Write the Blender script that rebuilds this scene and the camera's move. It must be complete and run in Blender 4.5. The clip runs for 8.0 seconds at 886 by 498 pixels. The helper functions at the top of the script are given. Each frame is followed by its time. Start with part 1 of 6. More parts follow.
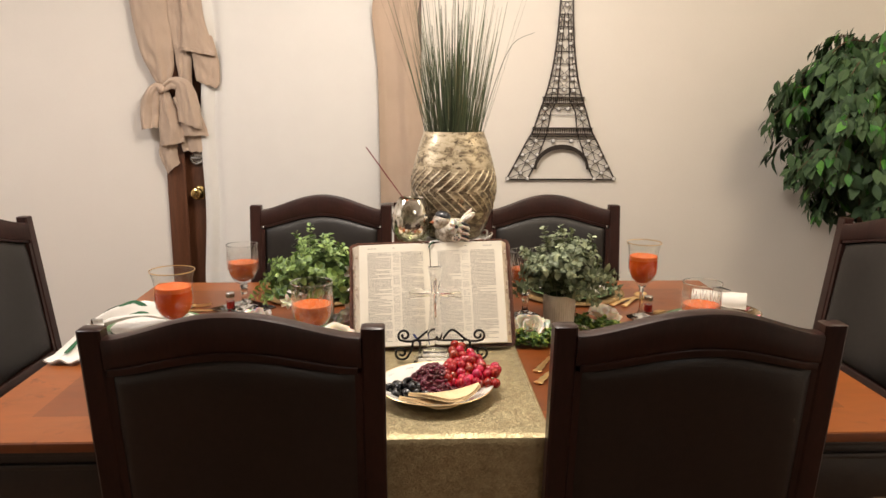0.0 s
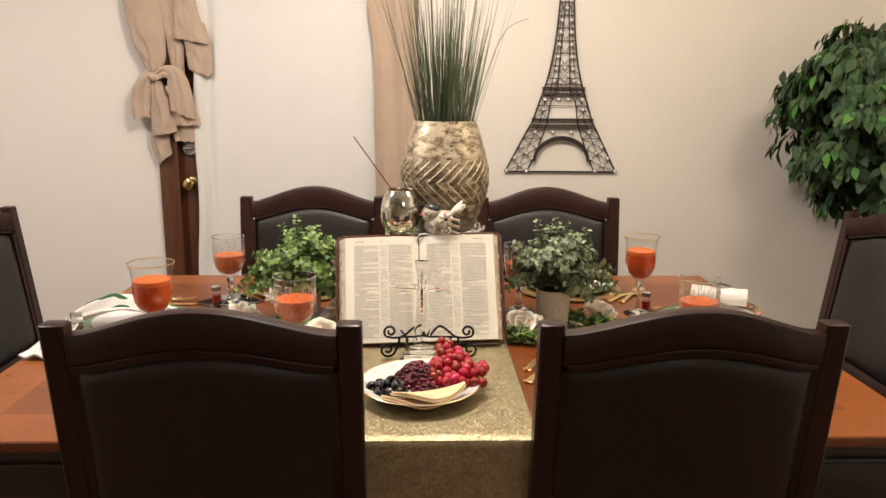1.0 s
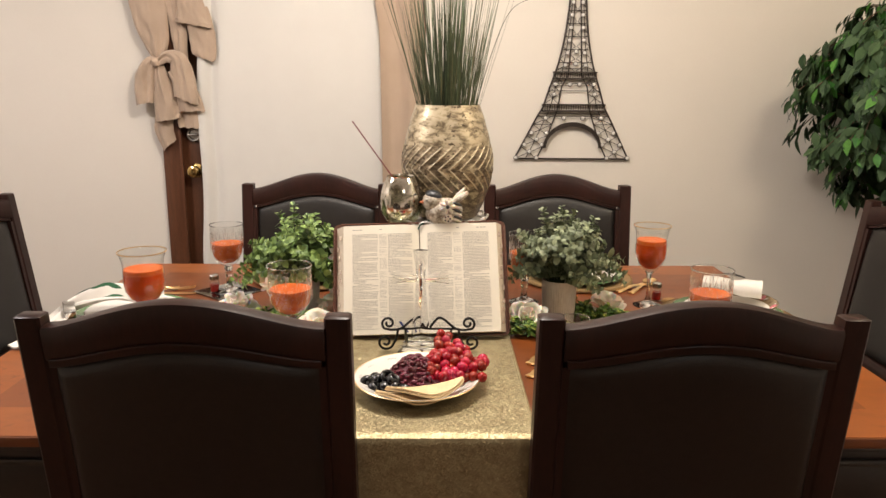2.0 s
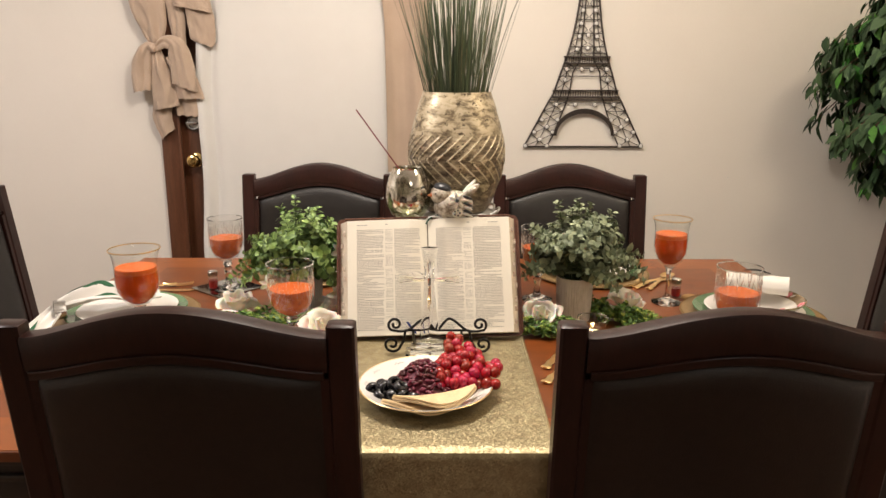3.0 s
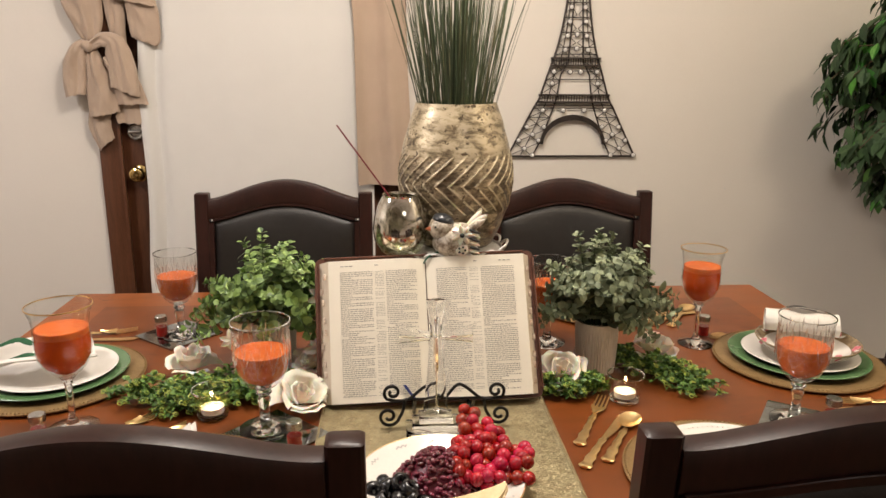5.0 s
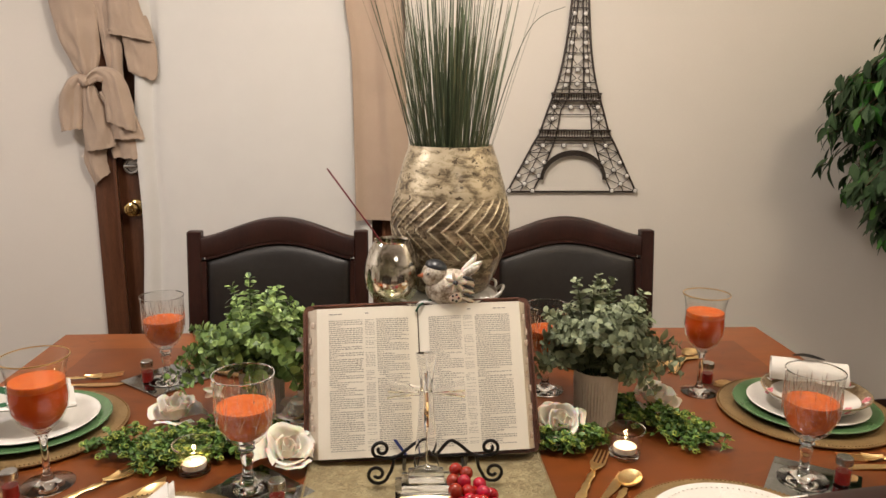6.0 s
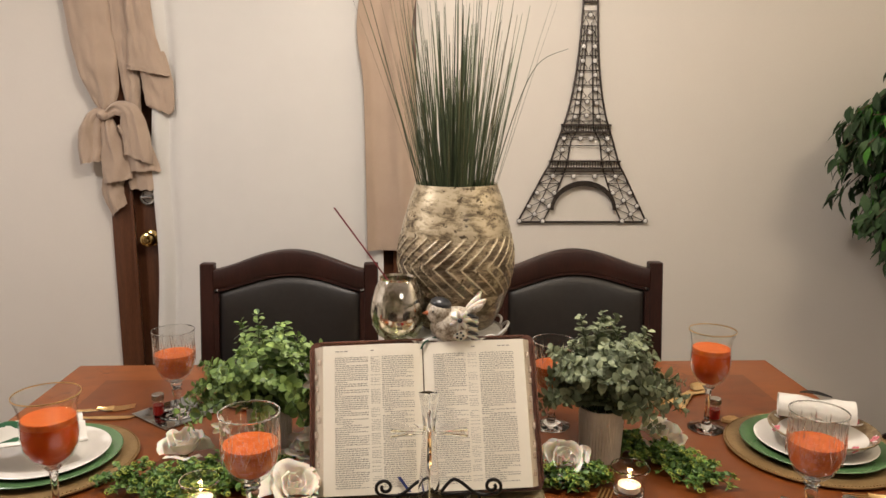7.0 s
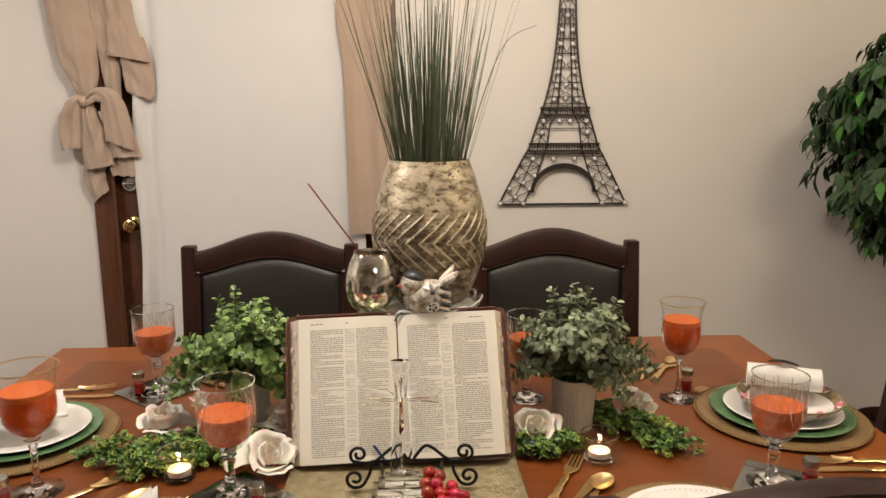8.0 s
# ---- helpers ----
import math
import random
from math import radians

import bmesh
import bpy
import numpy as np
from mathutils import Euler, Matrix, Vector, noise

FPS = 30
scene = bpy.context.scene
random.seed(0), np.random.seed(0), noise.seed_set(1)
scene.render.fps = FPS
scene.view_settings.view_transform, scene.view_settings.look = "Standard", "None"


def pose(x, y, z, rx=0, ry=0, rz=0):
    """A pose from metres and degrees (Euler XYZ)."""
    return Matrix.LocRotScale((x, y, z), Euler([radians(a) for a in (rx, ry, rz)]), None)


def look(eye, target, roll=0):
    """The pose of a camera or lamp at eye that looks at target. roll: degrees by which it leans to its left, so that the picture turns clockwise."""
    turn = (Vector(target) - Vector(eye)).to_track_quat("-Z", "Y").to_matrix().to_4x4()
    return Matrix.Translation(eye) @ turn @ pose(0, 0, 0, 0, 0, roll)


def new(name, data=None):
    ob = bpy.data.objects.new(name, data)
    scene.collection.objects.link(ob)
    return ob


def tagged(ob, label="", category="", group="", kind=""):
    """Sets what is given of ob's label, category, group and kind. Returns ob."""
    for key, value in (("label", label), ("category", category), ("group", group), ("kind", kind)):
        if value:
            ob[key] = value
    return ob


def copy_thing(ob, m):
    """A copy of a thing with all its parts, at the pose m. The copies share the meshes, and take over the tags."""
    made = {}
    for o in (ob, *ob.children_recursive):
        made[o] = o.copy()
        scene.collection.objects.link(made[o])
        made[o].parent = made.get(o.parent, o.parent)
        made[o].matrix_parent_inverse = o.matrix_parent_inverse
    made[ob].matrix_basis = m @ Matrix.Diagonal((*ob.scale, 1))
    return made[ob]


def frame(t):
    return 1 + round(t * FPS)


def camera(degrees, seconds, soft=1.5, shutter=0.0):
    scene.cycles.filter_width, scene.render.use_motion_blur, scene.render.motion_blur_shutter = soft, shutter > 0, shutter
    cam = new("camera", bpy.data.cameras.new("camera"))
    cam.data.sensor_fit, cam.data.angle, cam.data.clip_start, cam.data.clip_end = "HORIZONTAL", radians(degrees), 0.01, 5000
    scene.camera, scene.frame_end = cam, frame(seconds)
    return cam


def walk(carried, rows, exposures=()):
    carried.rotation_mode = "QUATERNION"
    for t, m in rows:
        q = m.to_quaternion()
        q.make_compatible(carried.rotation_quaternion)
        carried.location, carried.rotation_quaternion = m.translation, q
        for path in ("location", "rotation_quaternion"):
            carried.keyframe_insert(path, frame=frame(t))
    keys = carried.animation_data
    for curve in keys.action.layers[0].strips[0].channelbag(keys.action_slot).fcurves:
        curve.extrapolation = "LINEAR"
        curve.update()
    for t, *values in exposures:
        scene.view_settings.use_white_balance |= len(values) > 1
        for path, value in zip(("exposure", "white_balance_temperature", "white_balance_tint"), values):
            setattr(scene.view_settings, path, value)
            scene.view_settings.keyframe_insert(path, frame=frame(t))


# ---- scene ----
cam = camera(62.0, 8.0)
PATH = [
    (0, (0.057, 0.122, 1.36), (0.137, 2.081, 0.964), 0.3),
    (0.5, (0.074, 0.151, 1.356), (0.148, 2.108, 0.951), 0.5),
    (1, (0.101, 0.181, 1.349), (0.164, 2.137, 0.934), 0.5),
    (2.5, (0.14, 0.281, 1.335), (0.149, 2.227, 0.87), 0.3),
    (3, (0.127, 0.338, 1.338), (0.135, 2.279, 0.855), 0.2),
    (3.5, (0.098, 0.428, 1.336), (0.13, 2.366, 0.84), 0.2),
    (4, (0.06, 0.51, 1.346), (0.133, 2.443, 0.839), 0.2),
    (5.5, (0.038, 0.677, 1.361), (0.182, 2.618, 0.9), 0.4),
    (6, (0.062, 0.69, 1.38), (0.186, 2.641, 0.96), 0.5),
    (6.5, (0.074, 0.686, 1.402), (0.172, 2.646, 1.017), 0.6),
    (7, (0.082, 0.676, 1.412), (0.162, 2.641, 1.051), 0.3),
    (7.5, (0.095, 0.66, 1.396), (0.175, 2.626, 1.036), 0.1),
    (8, (0.115, 0.644, 1.383), (0.219, 2.604, 1.001), -0.2),
]
walk(cam, [(t, look(eye, target, roll)) for t, eye, target, roll in PATH],
     exposures=[(0.0, 0.26), (3.0, 0.24), (4.0, 0.16), (5.5, 0.03), (6.5, -0.09), (8.0, -0.09)])

# ---- light ----
TAU = 2 * math.pi
world = bpy.data.worlds.new("world")
scene.world = world
world.use_nodes = True
world.node_tree.nodes["Background"].inputs[0].default_value = (1.0, 0.88, 0.72, 1)
world.node_tree.nodes["Background"].inputs[1].default_value = 0.02


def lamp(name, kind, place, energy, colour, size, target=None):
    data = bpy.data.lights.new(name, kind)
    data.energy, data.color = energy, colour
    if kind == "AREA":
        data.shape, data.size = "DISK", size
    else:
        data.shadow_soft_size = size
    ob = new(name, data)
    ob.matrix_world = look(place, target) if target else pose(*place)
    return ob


# main lamp, unseen: over the table, as the cast shadows suggest
lamp("unseen_lamp", "POINT", (0.10, 1.95, 2.26), 58.0, (1.0, 0.905, 0.815), 0.15)
# three unseen fill lamps without fixtures, added to brighten walls, corner and chairs
lamp("unseen_lamp", "AREA", (-1.75, 1.75, 2.40), 26.0, (1.0, 0.94, 0.94), 0.5, (-1.75, 1.76, 0))
lamp("unseen_lamp", "AREA", (1.55, 1.6, 2.40), 14.5, (1.0, 0.84, 0.61), 0.5, (1.62, 2.7, 0))
lamp("unseen_lamp", "AREA", (0.9, -0.6, 2.40), 6.0, (1.0, 0.95, 0.90), 0.9, (0.9, -0.5, 0))


# ---- materials ----
def node(tree, kind, **values):
    n = tree.nodes.new(kind)
    for key, value in values.items():
        n.inputs[key.replace("_", " ")].default_value = value
    return n


def blank(name):
    m = bpy.data.materials.new(name)
    m.use_nodes = True
    tree = m.node_tree
    return m, tree, tree.nodes["Principled BSDF"]


def surface(name, colour, other=None, rough=0.5, metal=0.0, scale=14.0, bump=0.15, fine=8.0, coat=0.0,
            sheen=0.0, sub=0.0, far=1.0, spread=0.12, island=0.0, stretch=(1, 1, 1), trans=0.0, thick=0.002, spec=0.5):
    """Two tones mixed by coarse and fine noise, with relief from the fine one."""
    m, tree, b = blank(name)
    other = other or tuple(c * 0.72 for c in colour)
    where = tree.nodes.new("ShaderNodeTexCoord")
    mapping = tree.nodes.new("ShaderNodeMapping")
    mapping.inputs["Scale"].default_value = stretch
    tree.links.new(where.outputs["Object"], mapping.inputs[0])
    coarse = node(tree, "ShaderNodeTexNoise", Scale=scale, Detail=5.0)
    grain = node(tree, "ShaderNodeTexNoise", Scale=scale * fine, Detail=4.0)
    for n in (coarse, grain):
        tree.links.new(mapping.outputs[0], n.inputs["Vector"])
    both = tree.nodes.new("ShaderNodeMath")
    both.operation = "MULTIPLY_ADD"
    both.inputs[1].default_value = 0.4
    tree.links.new(grain.outputs[0], both.inputs[0])
    half = tree.nodes.new("ShaderNodeMath")
    half.operation = "MULTIPLY"
    half.inputs[1].default_value = 0.6
    tree.links.new(coarse.outputs[0], half.inputs[0])
    tree.links.new(half.outputs[0], both.inputs[2])
    ramp = tree.nodes.new("ShaderNodeValToRGB")
    ramp.color_ramp.elements[0].position, ramp.color_ramp.elements[1].position = 0.5 - spread, 0.5 + spread
    ramp.color_ramp.elements[0].color, ramp.color_ramp.elements[1].color = (*other, 1), (*colour, 1)
    tree.links.new(both.outputs[0], ramp.inputs[0])
    out = ramp.outputs[0]
    if island:
        geo = tree.nodes.new("ShaderNodeNewGeometry")
        hsv = tree.nodes.new("ShaderNodeHueSaturation")
        span = node(tree, "ShaderNodeMapRange", To_Min=1 - island, To_Max=1 + island)
        info = tree.nodes.new("ShaderNodeObjectInfo")
        total = tree.nodes.new("ShaderNodeMath")
        total.operation = "ADD"
        tree.links.new(geo.outputs["Random Per Island"], total.inputs[0])
        tree.links.new(info.outputs["Random"], total.inputs[1])
        chance = tree.nodes.new("ShaderNodeMath")
        chance.operation = "FRACT"
        tree.links.new(total.outputs[0], chance.inputs[0])
        tree.links.new(chance.outputs[0], span.inputs[0])
        tree.links.new(span.outputs[0], hsv.inputs["Value"])
        hue = node(tree, "ShaderNodeMapRange", To_Min=0.515, To_Max=0.485)
        tree.links.new(chance.outputs[0], hue.inputs[0])
        tree.links.new(hue.outputs[0], hsv.inputs["Hue"])
        tree.links.new(out, hsv.inputs["Color"])
        out = hsv.outputs[0]
    tree.links.new(out, b.inputs["Base Color"])
    b.inputs["Roughness"].default_value, b.inputs["Metallic"].default_value = rough, metal
    b.inputs["Coat Weight"].default_value, b.inputs["Coat Roughness"].default_value = coat, 0.12
    b.inputs["Specular IOR Level"].default_value = spec
    b.inputs["Sheen Weight"].default_value = sheen
    b.inputs["Transmission Weight"].default_value = trans
    if sub:
        b.inputs["Subsurface Weight"].default_value = sub
        b.inputs["Subsurface Radius"].default_value = (0.01 * far, 0.004 * far, 0.002 * far)
    if bump:
        relief = node(tree, "ShaderNodeBump", Strength=bump, Distance=thick)
        tree.links.new(grain.outputs[0], relief.inputs["Height"])
        tree.links.new(relief.outputs[0], b.inputs["Normal"])
    return m


def clear(name, colour=(1, 1, 1), rough=0.02, ior=1.45):
    m, tree, b = blank(name)
    b.inputs["Base Color"].default_value = (*colour, 1)
    b.inputs["Transmission Weight"].default_value = 1.0
    b.inputs["Roughness"].default_value, b.inputs["IOR"].default_value = rough, ior
    return m


def thin_glass(name, tint=0.97, rough=0.03, bump=0.0, scale=60.0):
    """A thin clear wall: lets light through, with a fresnel gloss."""
    m, tree, b = blank(name)
    tree.nodes.remove(b)
    out = tree.nodes["Material Output"]
    see = node(tree, "ShaderNodeBsdfTransparent", Color=(tint, tint, tint * 0.99, 1))
    gloss = node(tree, "ShaderNodeBsdfGlossy", Color=(1, 1, 1, 1), Roughness=rough)
    edge = node(tree, "ShaderNodeLayerWeight", Blend=0.5)
    if bump:
        where = tree.nodes.new("ShaderNodeTexCoord")
        cells = node(tree, "ShaderNodeTexVoronoi", Scale=scale)
        tree.links.new(where.outputs["Object"], cells.inputs["Vector"])
        relief = node(tree, "ShaderNodeBump", Strength=bump, Distance=0.003)
        tree.links.new(cells.outputs["Distance"], relief.inputs["Height"])
        tree.links.new(relief.outputs[0], gloss.inputs["Normal"])
        tree.links.new(relief.outputs[0], edge.inputs["Normal"])
    mix = tree.nodes.new("ShaderNodeMixShader")
    rise = tree.nodes.new("ShaderNodeMath")
    rise.operation = "POWER"
    rise.inputs[1].default_value = 3.5
    tree.links.new(edge.outputs["Facing"], rise.inputs[0])
    level = node(tree, "ShaderNodeMapRange", To_Min=0.045, To_Max=0.65)
    tree.links.new(rise.outputs[0], level.inputs[0])
    tree.links.new(level.outputs[0], mix.inputs[0])
    tree.links.new(see.outputs[0], mix.inputs[1])
    tree.links.new(gloss.outputs[0], mix.inputs[2])
    tree.links.new(mix.outputs[0], out.inputs["Surface"])
    return m


def glowing(name, colour, strength):
    m, tree, b = blank(name)
    b.inputs["Emission Color"].default_value = (*colour, 1)
    b.inputs["Emission Strength"].default_value = strength
    return m


def burl(name, light, dark, amount):
    """Polished veneer: stretched figure plus darker burl eyes."""
    m, tree, b = blank(name)
    where = tree.nodes.new("ShaderNodeTexCoord")
    mapping = tree.nodes.new("ShaderNodeMapping")
    mapping.inputs["Scale"].default_value = (1.0, 2.4, 1.0)
    tree.links.new(where.outputs["Object"], mapping.inputs[0])
    figure = node(tree, "ShaderNodeTexNoise", Scale=6.0, Detail=8.0, Distortion=1.6)
    eyes = node(tree, "ShaderNodeTexNoise", Scale=34.0, Detail=3.0, Distortion=0.6)
    patch = node(tree, "ShaderNodeTexNoise", Scale=5.0, Detail=2.0)
    tree.links.new(mapping.outputs[0], figure.inputs["Vector"])
    for n in (eyes, patch):
        tree.links.new(where.outputs["Object"], n.inputs["Vector"])
    ramp = tree.nodes.new("ShaderNodeValToRGB")
    ramp.color_ramp.elements[0].position, ramp.color_ramp.elements[1].position = 0.3, 0.72
    ramp.color_ramp.elements[0].color, ramp.color_ramp.elements[1].color = (*[c * 0.78 for c in light], 1), (*light, 1)
    tree.links.new(figure.outputs[0], ramp.inputs[0])
    spots = node(tree, "ShaderNodeMapRange", From_Min=0.58, From_Max=0.70, To_Min=0.0, To_Max=amount)
    tree.links.new(eyes.outputs[0], spots.inputs[0])
    where_spots = node(tree, "ShaderNodeMapRange", From_Min=0.42, From_Max=0.58)
    tree.links.new(patch.outputs[0], where_spots.inputs[0])
    mask = tree.nodes.new("ShaderNodeMath")
    mask.operation = "MULTIPLY"
    tree.links.new(spots.outputs[0], mask.inputs[0])
    tree.links.new(where_spots.outputs[0], mask.inputs[1])
    mix = tree.nodes.new("ShaderNodeMixRGB")
    mix.inputs[2].default_value = (*dark, 1)
    tree.links.new(mask.outputs[0], mix.inputs[0])
    tree.links.new(ramp.outputs[0], mix.inputs[1])
    tree.links.new(mix.outputs[0], b.inputs["Base Color"])
    smear = node(tree, "ShaderNodeMapRange", To_Min=0.28, To_Max=0.48)
    tree.links.new(patch.outputs[0], smear.inputs[0])
    tree.links.new(smear.outputs[0], b.inputs["Roughness"])
    b.inputs["Coat Weight"].default_value, b.inputs["Coat Roughness"].default_value = 0.08, 0.2
    return m


def sequins(name, light, dark):
    """Small overlapping metal discs, each tilted its own way."""
    m, tree, b = blank(name)
    where = tree.nodes.new("ShaderNodeTexCoord")
    cells = node(tree, "ShaderNodeTexVoronoi", Scale=430.0)
    tree.links.new(where.outputs["Object"], cells.inputs["Vector"])
    patch = node(tree, "ShaderNodeTexNoise", Scale=60.0, Detail=4.0)
    tree.links.new(where.outputs["Object"], patch.inputs["Vector"])
    geo = tree.nodes.new("ShaderNodeNewGeometry")
    centre = tree.nodes.new("ShaderNodeVectorMath")
    centre.operation = "SUBTRACT"
    centre.inputs[1].default_value = (0.5, 0.5, 0.5)
    tree.links.new(cells.outputs["Color"], centre.inputs[0])
    tip = tree.nodes.new("ShaderNodeVectorMath")
    tip.operation = "SCALE"
    tip.inputs["Scale"].default_value = 0.40
    tree.links.new(centre.outputs[0], tip.inputs[0])
    add = tree.nodes.new("ShaderNodeVectorMath")
    add.operation = "ADD"
    tree.links.new(geo.outputs["Normal"], add.inputs[0])
    tree.links.new(tip.outputs[0], add.inputs[1])
    unit = tree.nodes.new("ShaderNodeVectorMath")
    unit.operation = "NORMALIZE"
    tree.links.new(add.outputs[0], unit.inputs[0])
    tree.links.new(unit.outputs[0], b.inputs["Normal"])
    ramp = tree.nodes.new("ShaderNodeValToRGB")
    ramp.color_ramp.elements[0].position, ramp.color_ramp.elements[1].position = 0.35, 0.65
    ramp.color_ramp.elements[0].color, ramp.color_ramp.elements[1].color = (*dark, 1), (*light, 1)
    tree.links.new(patch.outputs[0], ramp.inputs[0])
    tree.links.new(ramp.outputs[0], b.inputs["Base Color"])
    b.inputs["Metallic"].default_value, b.inputs["Roughness"].default_value = 0.78, 0.47
    return m


VEES, VEE_SLOPE, VEE_WIDTH, VEE_Z = 28, 44.0, 0.20, 0.128    # the chevrons round the vase


def mercury_glass(name):
    """Gilded glass: mottled worn gilding, darker towards the foot, and raised chevrons round the belly."""
    m, tree, b = blank(name)

    def calc(kind, a, c=None, d=None):
        n = tree.nodes.new("ShaderNodeMath")
        n.operation = kind
        for k, value in enumerate((a, c, d)):
            if value is None:
                continue
            if isinstance(value, (int, float)):
                n.inputs[k].default_value = value
            else:
                tree.links.new(value, n.inputs[k])
        return n.outputs[0]

    where = tree.nodes.new("ShaderNodeTexCoord")
    xyz = tree.nodes.new("ShaderNodeSeparateXYZ")
    tree.links.new(where.outputs["Object"], xyz.inputs[0])

    def cloud(scale, detail, stretch, rough=0.6, warp=0.0):
        n = node(tree, "ShaderNodeTexNoise", Scale=scale, Detail=detail, Roughness=rough, Distortion=warp)
        flow = tree.nodes.new("ShaderNodeMapping")
        flow.inputs["Scale"].default_value = stretch
        tree.links.new(where.outputs["Object"], flow.inputs[0])
        tree.links.new(flow.outputs[0], n.inputs["Vector"])
        return n.outputs[0]

    wear = cloud(46.0, 9.0, (0.7, 0.7, 1.6), 0.70, 0.4)
    fine = cloud(150.0, 4.0, (1, 1, 1.3))
    pits = cloud(95.0, 3.0, (1, 1, 1.2), 0.5)
    pit_zone = cloud(18.0, 2.0, (1, 1, 1))
    angle = calc("ARCTAN2", xyz.outputs[1], xyz.outputs[0])
    away = calc("ABSOLUTE", calc("SUBTRACT", xyz.outputs[2], VEE_Z))
    wobble = calc("MULTIPLY", calc("SUBTRACT", pit_zone, 0.5), 0.10)
    wave = calc("FRACT", calc("ADD", calc("ADD", calc("SUBTRACT", calc("MULTIPLY", angle, VEES / TAU), calc("MULTIPLY", away, VEE_SLOPE)), wobble), 60.0))
    ridge = calc("LESS_THAN", wave, VEE_WIDTH)
    band = calc("LESS_THAN", away, calc("ADD", 0.036, calc("MULTIPLY", pit_zone, 0.032)))
    worn = calc("GREATER_THAN", fine, 0.36)
    chevron = calc("MULTIPLY", calc("MULTIPLY", ridge, band), worn)
    ramp = tree.nodes.new("ShaderNodeValToRGB")
    e = ramp.color_ramp.elements
    e[0].position, e[0].color = 0.36, (0.110, 0.080, 0.048, 1)
    e[1].position, e[1].color = 0.60, (0.630, 0.535, 0.370, 1)
    for at, tone in ((0.43, (0.205, 0.158, 0.100, 1)), (0.49, (0.330, 0.262, 0.168, 1)), (0.535, (0.49, 0.400, 0.255, 1))):
        e.new(at).color = tone
    # darker towards the foot, paler towards the rim
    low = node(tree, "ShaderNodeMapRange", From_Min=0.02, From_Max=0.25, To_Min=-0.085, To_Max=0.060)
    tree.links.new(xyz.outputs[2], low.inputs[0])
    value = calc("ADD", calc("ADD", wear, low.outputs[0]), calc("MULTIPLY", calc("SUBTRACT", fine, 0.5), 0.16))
    value = calc("ADD", value, calc("MULTIPLY", chevron, 0.17))
    value = calc("SUBTRACT", value, calc("MULTIPLY", calc("SUBTRACT", band, chevron), 0.030))
    speck = calc("GREATER_THAN", calc("ADD", pits, calc("MULTIPLY", calc("SUBTRACT", pit_zone, 0.5), 0.35)), 0.635)
    value = calc("SUBTRACT", value, calc("MULTIPLY", speck, 0.26))
    tree.links.new(value, ramp.inputs[0])
    tree.links.new(ramp.outputs[0], b.inputs["Base Color"])
    b.inputs["Metallic"].default_value = 0.42
    rough = node(tree, "ShaderNodeMapRange", From_Min=0.3, From_Max=0.7, To_Min=0.26, To_Max=0.48)
    tree.links.new(wear, rough.inputs[0])
    tree.links.new(rough.outputs[0], b.inputs["Roughness"])
    b.inputs["Coat Weight"].default_value, b.inputs["Coat Roughness"].default_value = 0.35, 0.08
    relief = node(tree, "ShaderNodeBump", Strength=0.35, Distance=0.002)
    tree.links.new(value, relief.inputs["Height"])
    tree.links.new(relief.outputs[0], b.inputs["Normal"])
    return m


def silvered(name):
    """Glass with worn silvering: mirror patches over clear, faintly green glass."""
    m, tree, b = blank(name)
    where = tree.nodes.new("ShaderNodeTexCoord")
    xyz = tree.nodes.new("ShaderNodeSeparateXYZ")
    tree.links.new(where.outputs["Object"], xyz.inputs[0])
    patch = node(tree, "ShaderNodeTexNoise", Scale=34.0, Detail=7.0, Roughness=0.62, Distortion=0.8)
    tree.links.new(where.outputs["Object"], patch.inputs["Vector"])
    rise = node(tree, "ShaderNodeMapRange", From_Min=0.008, From_Max=0.034, To_Min=-0.30, To_Max=0.08)
    tree.links.new(xyz.outputs[2], rise.inputs[0])
    total = tree.nodes.new("ShaderNodeMath")
    total.operation = "ADD"
    tree.links.new(patch.outputs[0], total.inputs[0])
    tree.links.new(rise.outputs[0], total.inputs[1])
    cover = node(tree, "ShaderNodeMapRange", From_Min=0.44, From_Max=0.60, To_Min=0.30, To_Max=0.97)
    tree.links.new(total.outputs[0], cover.inputs[0])
    b.inputs["Metallic"].default_value, b.inputs["Roughness"].default_value = 0.95, 0.09
    tint = tree.nodes.new("ShaderNodeValToRGB")
    tint.color_ramp.elements[0].position, tint.color_ramp.elements[0].color = 0.40, (0.46, 0.41, 0.31, 1)
    tint.color_ramp.elements[1].position, tint.color_ramp.elements[1].color = 0.62, (0.88, 0.85, 0.78, 1)
    tree.links.new(patch.outputs[0], tint.inputs[0])
    tree.links.new(tint.outputs[0], b.inputs["Base Color"])
    see = node(tree, "ShaderNodeBsdfTransparent", Color=(0.80, 0.84, 0.72, 1))
    mix = tree.nodes.new("ShaderNodeMixShader")
    tree.links.new(cover.outputs[0], mix.inputs[0])
    tree.links.new(see.outputs[0], mix.inputs[1])
    tree.links.new(b.outputs[0], mix.inputs[2])
    tree.links.new(mix.outputs[0], tree.nodes["Material Output"].inputs["Surface"])
    return m


WALL = surface("cream_wall_paint", (0.74, 0.69, 0.62), (0.70, 0.65, 0.58), rough=0.7, scale=5, fine=45, bump=0.25, spread=0.3, thick=0.0015)
CEILING = surface("white_ceiling_paint", (0.80, 0.77, 0.72), (0.76, 0.73, 0.68), rough=0.9, scale=8, fine=30, bump=0.3)
FLOOR = surface("dark_wood_floor", (0.16, 0.085, 0.045), (0.09, 0.045, 0.022), rough=0.4, scale=6, stretch=(1, 9, 1))
